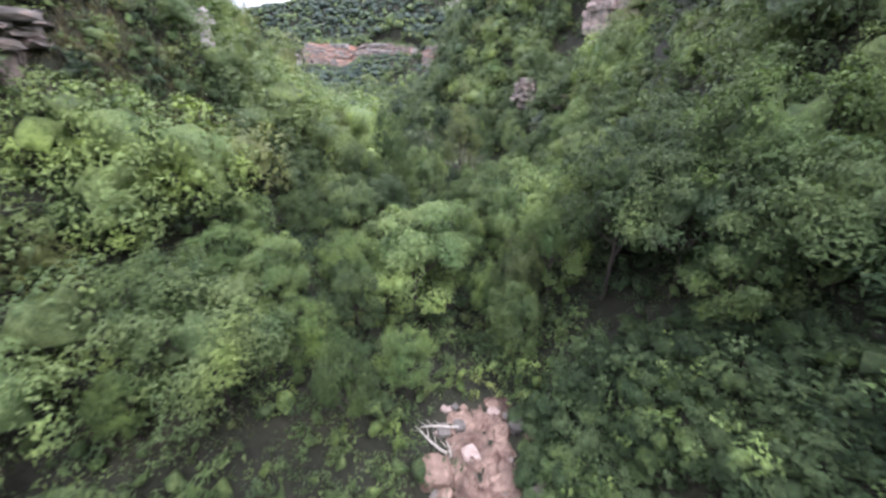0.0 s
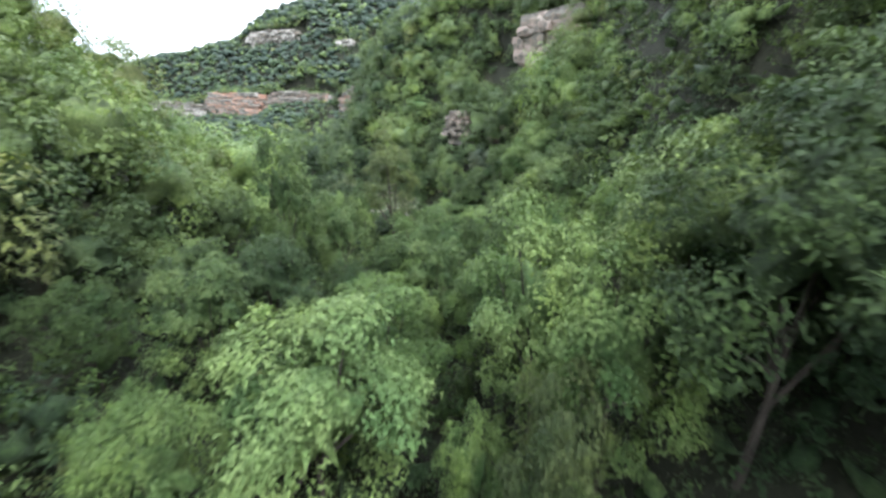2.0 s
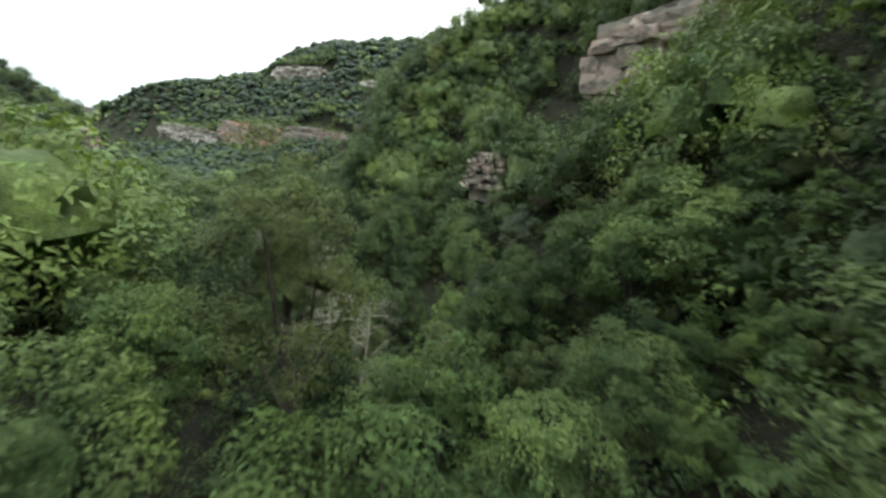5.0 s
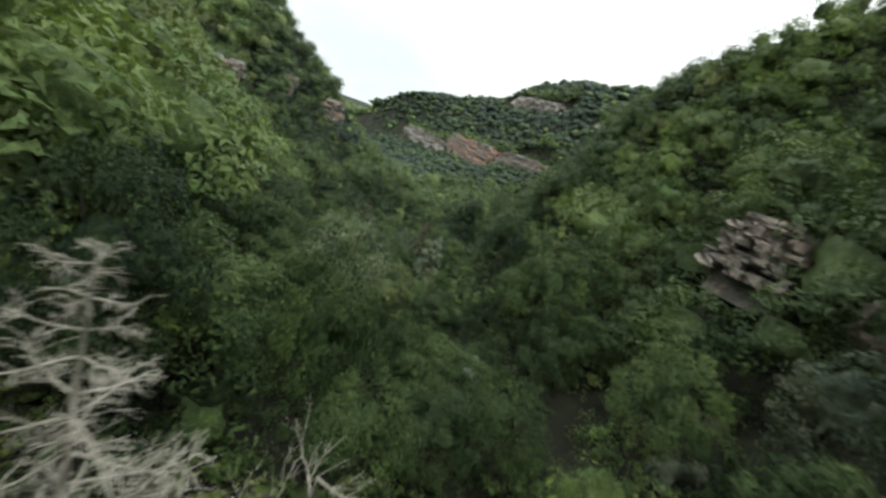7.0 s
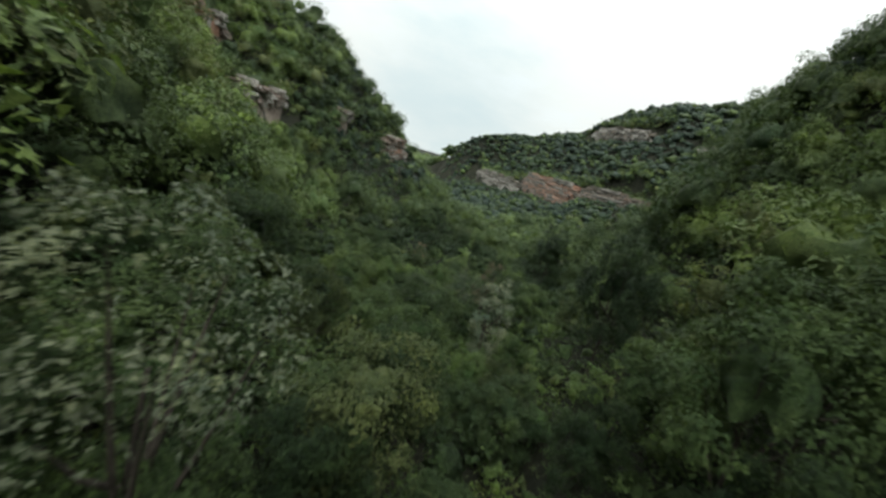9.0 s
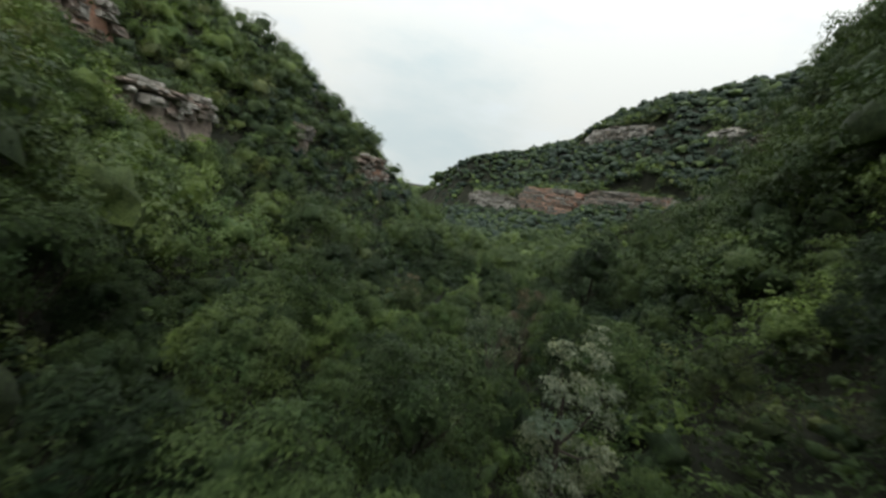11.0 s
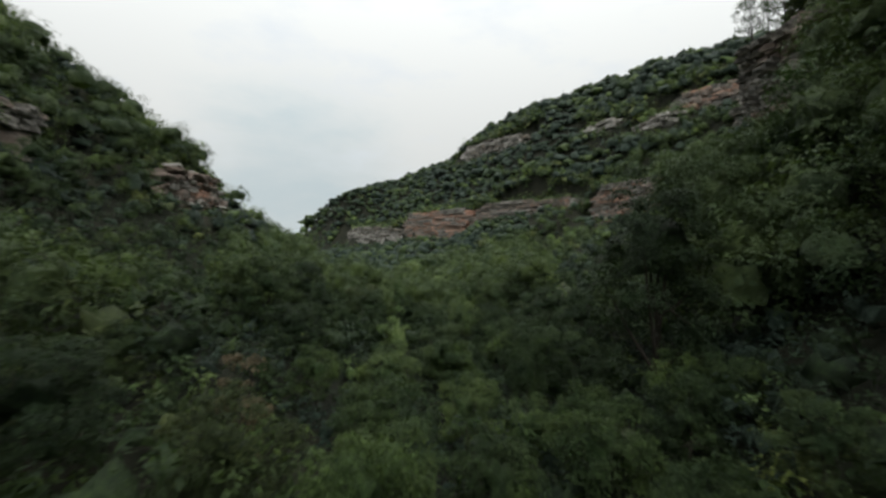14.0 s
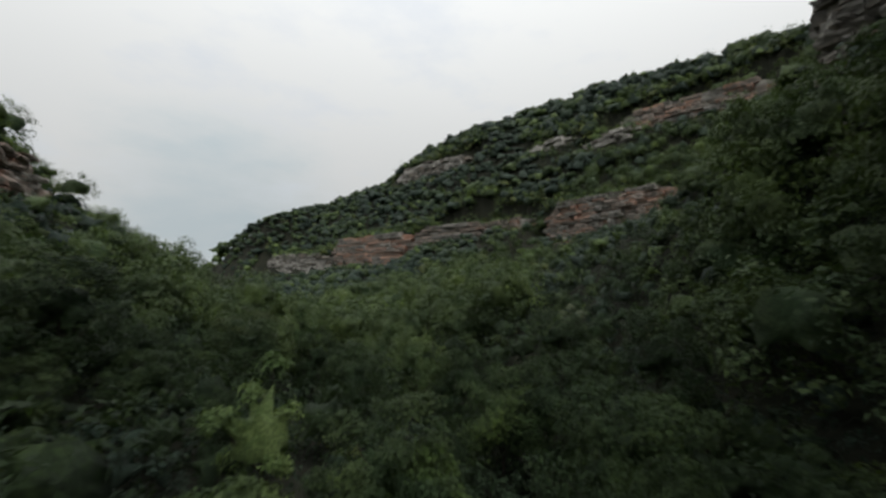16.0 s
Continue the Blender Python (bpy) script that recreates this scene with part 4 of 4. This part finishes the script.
def dead_conifer(seed, x, y, top):
    """A dead conifer: a straight stem and whorls of level boughs, each a flat spray of bleached twigs."""
    r = random.Random(seed)
    root = new("dead_conifer")
    z = float(terrain(x, y)[0])
    root.location = (x, y, z)
    tagged(root, "dead conifer with level boughs of bleached tangled twigs", "tree", group="dead trees")
    tall = top - z
    stem = [Vector((0.12 * math.sin(5 * f), 0.1 * math.cos(4 * f), -0.5 + (tall + 0.5) * f)) for f in (0, 0.2, 0.4, 0.6, 0.8, 1)]
    bm = bmesh.new()
    limb(bm, stem, [0.16, 0.14, 0.115, 0.085, 0.05, 0.012], 7)
    part("trunk", bm, DEAD_WOOD, root)
    h, turn = tall - 0.25, 0.0
    while h > tall * 0.42:
        below = tall - h
        for k in range(3):
            if r.random() < 0.15:
                continue
            a = turn + k * 2.094 + r.uniform(-0.4, 0.4)
            ln = min(0.25 + 0.5 * below, 2.3) * r.uniform(0.5, 1.25)
            i = min(4, int((h + 0.5) / (tall + 0.5) * 5))
            p = stem[i].lerp(stem[i + 1], (h + 0.5) / (tall + 0.5) * 5 - i)
            d = Vector((math.cos(a), math.sin(a), r.uniform(-0.25, 0.2)))
            pts = [p]
            for j in range(5):
                d = (d + Vector((r.uniform(-.16, .16), r.uniform(-.16, .16), 0.07 * (j - 1) + r.uniform(-.1, .1)))).normalized()
                pts.append(pts[-1] + d * ln / 5)
            bm = bmesh.new()
            limb(bm, pts, [0.012 + 0.012 * ln, 0.010 + 0.010 * ln, 0.009 + 0.008 * ln, 0.014, 0.010, 0.005], 5)
            side = Vector((-d.y, d.x, 0)).normalized()
            for j in range(int(7 + 10 * ln)):
                f = r.uniform(0.2, 1.0) * 5
                m = min(4, int(f))
                q = pts[m].lerp(pts[m + 1], f - m)
                e = (side * r.choice((-1, 1)) + d * r.uniform(0.1, 1.1) + Vector((0, 0, r.uniform(-.35, .2)))).normalized()
                reach = r.uniform(0.15, 0.30 + 0.22 * ln)
                knee = q + e * reach * 0.55 + Vector((r.uniform(-.05, .05), r.uniform(-.05, .05), 0.03))
                limb(bm, [q, knee, q + e * reach + Vector((0, 0, -0.06 * reach))], [0.009, 0.007, 0.004], 3)
                for _ in range(2):
                    e2 = (e + Vector((r.uniform(-.9, .9), r.uniform(-.9, .9), r.uniform(-.5, .2)))).normalized()
                    limb(bm, [knee, knee + e2 * reach * r.uniform(0.3, 0.6)], [0.006, 0.003], 3)
            part("branch", bm, DEAD_WOOD, root)
        h -= r.uniform(0.34, 0.62)
        turn += 0.8
    return root


dead_conifer(45, 3.1, 68.5, 15.0)


def odd_tree(seed, x, y, tall, wide, leaf, label, lobes=22, n=3200, length=0.17, low=0.2, closed=0.78):
    t = make_tree(seed, tall, wide, lobes, n, length, leaf, label, low=low, droop=0.4, closed=closed)
    t.location = (x, y, float(terrain(x, y)[0]))
    return t


def odd_top(x, y, top):
    return top - float(terrain(x, y)[0])


odd_tree(60, 19.8, 85.6, odd_top(19.8, 85.6, 16.0), 1.8, LEAF_SILVER, "pale grey-green tree with a tall dense crown", 26)
odd_tree(61, -9.7, 117.5, odd_top(-9.7, 117.5, 4.8), 1.6, LEAF_PALE, "whitish feathery tree with a narrow crown", 38, 5200, 0.13, 0.15, closed=0)
odd_tree(62, -18.0, 128.4, odd_top(-18.0, 128.4, 1.1), 2.0, LEAF_PALE, "broadleaf tree with pale silvery leaves", 18, 1700, 0.11, 0.5, closed=0)
odd_tree(63, -17.2, 132.8, odd_top(-17.2, 132.8, 2.4), 1.7, LEAF_BROWN, "withered tree with brown leaves", 18, 3800, 0.11, 0.3, closed=0)
odd_tree(64, -4.4, 87.2, odd_top(-4.4, 87.2, 11.2), 2.3, LEAF_PALE, "broadleaf tree with pale silvery leaves", 22, 1900, 0.13, 0.62, closed=0)
odd_tree(65, -34.5, 141, 6.0, 1.0, LEAF_BROWN, "small withered tree with rusty leaves", 10, 1200, 0.15, closed=0)
odd_tree(66, -19.9, 149, 4.6, 1.1, LEAF_PALE, "small pale grey-green tree", 10, 1200)
odd_tree(67, -35.6, 159.8, 6.6, 1.3, LEAF_LIGHT, "small pale green tree with an open crown", 12, 1800, 0.15)
odd_tree(68, 5.4, 86.4, odd_top(5.4, 86.4, 7.4), 1.0, LEAF_PALE, "small whitish tree with a narrow crown", 12, 1400, 0.13, 0.3, closed=0)
odd_tree(69, 16.2, 86.2, odd_top(16.2, 86.2, 8.3), 1.2, LEAF_SILVER, "small grey-green tree with a dense crown", 12, 1400, 0.13, 0.1)
odd_tree(59, -21.9, 182.8, odd_top(-21.9, 182.8, -1.8), 1.2, LEAF_PALE, "small pale grey-green tree", 12, 1400, 0.13, 0.2, closed=0)
odd_tree(58, 2.7, 59.8, odd_top(2.7, 59.8, 20.6), 2.5, LEAF_OLIVE, "tall light green broadleaf tree with small leaves", 34, 15000, 0.12, 0.5, 0.55)
# light green trees whose crowns stand above their neighbours
for k, (x, y, top, wide) in enumerate([(-31.4, 161.6, -5.4, 1.7)]):
    odd_tree(140 + k, x, y, top - float(terrain(x, y)[0]), wide, LEAF_LIGHT, "light green broadleaf tree in full leaf", 22, 4200, 0.17, 0.25)


# tall trees with high, broad crowns over the dark hollow beside the stream
for k, (x, y, top, wide, leaf) in enumerate([(11.8, 28.0, 23.6, 3.0, LEAF_MID), (11.2, 24.0, 25.0, 3.4, LEAF_DARK), (13.4, 20.2, 24.6, 3.4, LEAF_DARK), (16.2, 20.3, 28.3, 3.6, LEAF_LIGHT), (16.4, 14.6, 26.0, 3.4, LEAF_MID), (14.6, 25.0, 26.4, 3.4, LEAF_DARK)]):
    odd_tree(70 + k, x, y, top - float(terrain(x, y)[0]), wide, leaf, "tall broadleaf tree with a high crown on a bare trunk", 28, 8500, 0.19, 0.4, 0.6)


# large dark trees at the foot of the nose, and trees on its edge
for k, (x, y, top, wide) in enumerate([(-12, 163, 10.8, 3.4), (-17, 154.6, 7.6, 3.2)]):
    odd_tree(80 + k, x, y, top - float(terrain(x, y)[0]), wide, LEAF_DARK, "large dark green tree with a dense dome-shaped crown", 34, 11000, 0.2, 0.3, 0.62)
for k, (x, y, z, tall) in enumerate([(-2.2, 180.4, 23.6, 7.5), (-0.6, 177.5, 24.4, 6.5), (0.9, 173.8, 24.8, 6.0), (2.2, 169.6, 25.2, 6.0), (-0.2, 181.6, 24.6, 7.0)]):
    t = odd_tree(85 + k, x, y, tall, 1.9, LEAF_DARK, "thin dark tree on the edge of the cliff", 15, 1500, 0.16, 0.35, closed=0)
    t.location.z = z


# the stony stream bed and its boulders
def boulder(seed, x, y, size, mat, label, sink=0.3, flat=0.75):
    r = random.Random(seed)
    bm = bmesh.new()
    bmesh.ops.create_icosphere(bm, subdivisions=3, radius=1.0)
    off = Vector((seed * 3.1, seed * 1.7, 0))
    for v in bm.verts:
        c = v.co.copy()
        k = 1 + 0.28 * noise.noise(c * 1.1 + off) + 0.10 * noise.noise(c * 3.2 + off)
        cut = max(-0.72, min(0.72, c.x * k)), max(-0.8, min(0.8, c.y * k)), max(-0.7, min(0.68, c.z * k))
        v.co = Vector((cut[0] * size * 1.15, cut[1] * size, cut[2] * size * flat))
    me = bpy.data.meshes.new("boulder")
    bm.to_mesh(me)
    bm.free()
    me.materials.append(mat)
    ob = new("boulder", me)
    ob.matrix_basis = pose(x, y, float(terrain(x, y)[0]) + size * flat * (0.7 - sink), r.uniform(-8, 8), r.uniform(-8, 8), r.uniform(0, 360))
    return tagged(ob, label, "boulder", group="boulders")


def bed(y0, y1, course, half):
    """The bare stone floor of the stream, worn into low slabs and steps."""
    bm = bmesh.new()
    rows = []
    n = int((y1 - y0) / 0.2)
    for j in range(n + 1):
        y = y0 + (y1 - y0) * j / n
        row = []
        for i in range(33):
            u = i / 16 - 1
            x = course(y) + 0.25 * math.sin(y * 0.7) + u * (half + 0.5 * noise.noise(Vector((y * 0.5, 3, 1))))
            step = 0.26 * math.floor(3.0 * noise.noise(Vector((x * 0.5 + y * 0.15, y * 0.55, 5.0)))) + 0.13 * math.floor(3 * noise.noise(Vector((x * 1.3, y * 1.1, 9.0))))
            z = float(ground(x, y)[0]) + 0.5 - 0.9 * u ** 6 + step + 0.09 * noise.noise(Vector((x * 2.3, y * 2.3, 0)))
            row.append(bm.verts.new((x, y, z)))
        rows.append(row)
    for a, b in zip(rows, rows[1:]):
        for k in range(32):
            bm.faces.new((a[k], a[k + 1], b[k + 1], b[k]))
    bm.normal_update()
    me = bpy.data.meshes.new("stream_bed")
    bm.to_mesh(me)
    bm.free()
    me.materials.append(STONE_STREAM)
    return tagged(new("stream_bed", me), "bare pinkish rock of a dry stream bed", "stream bed", kind="structure")


bed(4.5, 19.4, lambda y: 2.3, 2.3)
bed(91.5, 101.5, lambda y: 5.4 - 0.42 * (y - 91.5), 1.3)
PALE_STONE, PINK_STONE = "pale rounded boulder beside the stream bed", "pinkish boulder on the stream bed"
r = random.Random(5)
boulder(1, -0.4, 13.4, 1.0, STONE_STREAM, PINK_STONE, flat=0.95)
for k in range(34):
    x, y = 2.3 + r.choice((-1, 1)) * r.uniform(0.6, 2.7), r.uniform(8.5, 19)
    boulder(10 + k, x, y, r.uniform(0.2, 0.62), r.choice((STONE_PINK, STONE_STREAM, STONE_DARK)), PINK_STONE, 0.25)
for k in range(16):
    y = r.uniform(92, 101)
    boulder(80 + k, 5.4 - 0.42 * (y - 91.5) + r.uniform(-1.1, 1.1), y, r.uniform(0.22, 0.6), r.choice((STONE_WHITE, STONE_WHITE, STONE_PINK)), "pale boulder in the gap between the trees", 0.25)


# dense low shrubs of the hollow beside the stream bed
def hollow_shrubs():
    shapes = [make_tree(90 + k, 1.6, 1.05, 12, 2600, 0.10, leaf, "dense low green shrub in the hollow", "shrub", 0.02, "shrub", closed=0.5) for k, leaf in enumerate((LEAF_MID, LEAF_DARK, LEAF_DARK))]
    rr = random.Random(8)
    spots = [(5.4 + 1.4 * i + rr.uniform(-0.5, 0.5), 8.5 + 1.5 * j + rr.uniform(-0.5, 0.5)) for j in range(10) for i in range(8)]
    spots = [(x, y) for x, y in spots if y < 18.5 + 0.9 * math.sin(x * 1.3)]
    for k, (x, y) in enumerate(spots):
        f = rr.uniform(0.7, 1.25)
        m = pose(x, y, float(terrain(x, y)[0]) - 0.15, 0, 0, rr.uniform(0, 360)) @ Matrix.Diagonal((f * 1.15, f * 1.15, f, 1))
        if k < 3:
            shapes[k].matrix_basis = m
        else:
            # only dark leaves away from the stream, imitating the hollow's shade
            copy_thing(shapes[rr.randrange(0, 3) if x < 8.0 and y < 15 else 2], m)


hollow_shrubs()
boulder(50, 25.5, 95.5, 2.2, STONE_PINK, "large pinkish boulder among trees on the slope", 0.1, 1.2)
for k, (x, y) in enumerate([(14.6, 97.6), (16.4, 95.6), (18.2, 93.4), (13.6, 99.4), (16.2, 93.8), (19.2, 92.4)]):
    boulder(60 + k, x, y, r.uniform(0.5, 0.9), STONE_DARK if k % 2 else STONE_PINK, "rubble block below the rock ledges", 0.2, 0.8)


# fallen branches beside the stream bed
def fallen_branch(seed, x, y, turn, ln):
    r = random.Random(seed)
    bm = bmesh.new()
    pts = [Vector((ln * (f - 0.5), 0.25 * math.sin(3 * f + seed), 0.1 + 0.35 * f)) for f in (0, 0.25, 0.5, 0.75, 1)]
    limb(bm, pts, [0.09, 0.08, 0.065, 0.05, 0.03], 6)
    for f in (0.4, 0.6, 0.8):
        p = pts[0].lerp(pts[-1], f)
        limb(bm, [p, p + Vector((0.5, r.choice((-1, 1)) * 0.5, 0.3))], [0.03, 0.01], 5)
    me = bpy.data.meshes.new("fallen_branch")
    bm.to_mesh(me)
    bm.free()
    me.materials.append(DEAD_WOOD)
    ob = new("fallen_branch", me)
    ob.matrix_basis = pose(x, y, float(terrain(x, y)[0]) + 0.25, 0, 0, turn)
    return tagged(ob, "bleached fallen branch beside the stream bed", "branch", group="fallen branches")


fallen_branch(1, -0.6, 15.6, 150, 2.6)
fallen_branch(2, -0.2, 16.6, 200, 2.2)
fallen_branch(3, 0.2, 14.4, 95, 1.8)
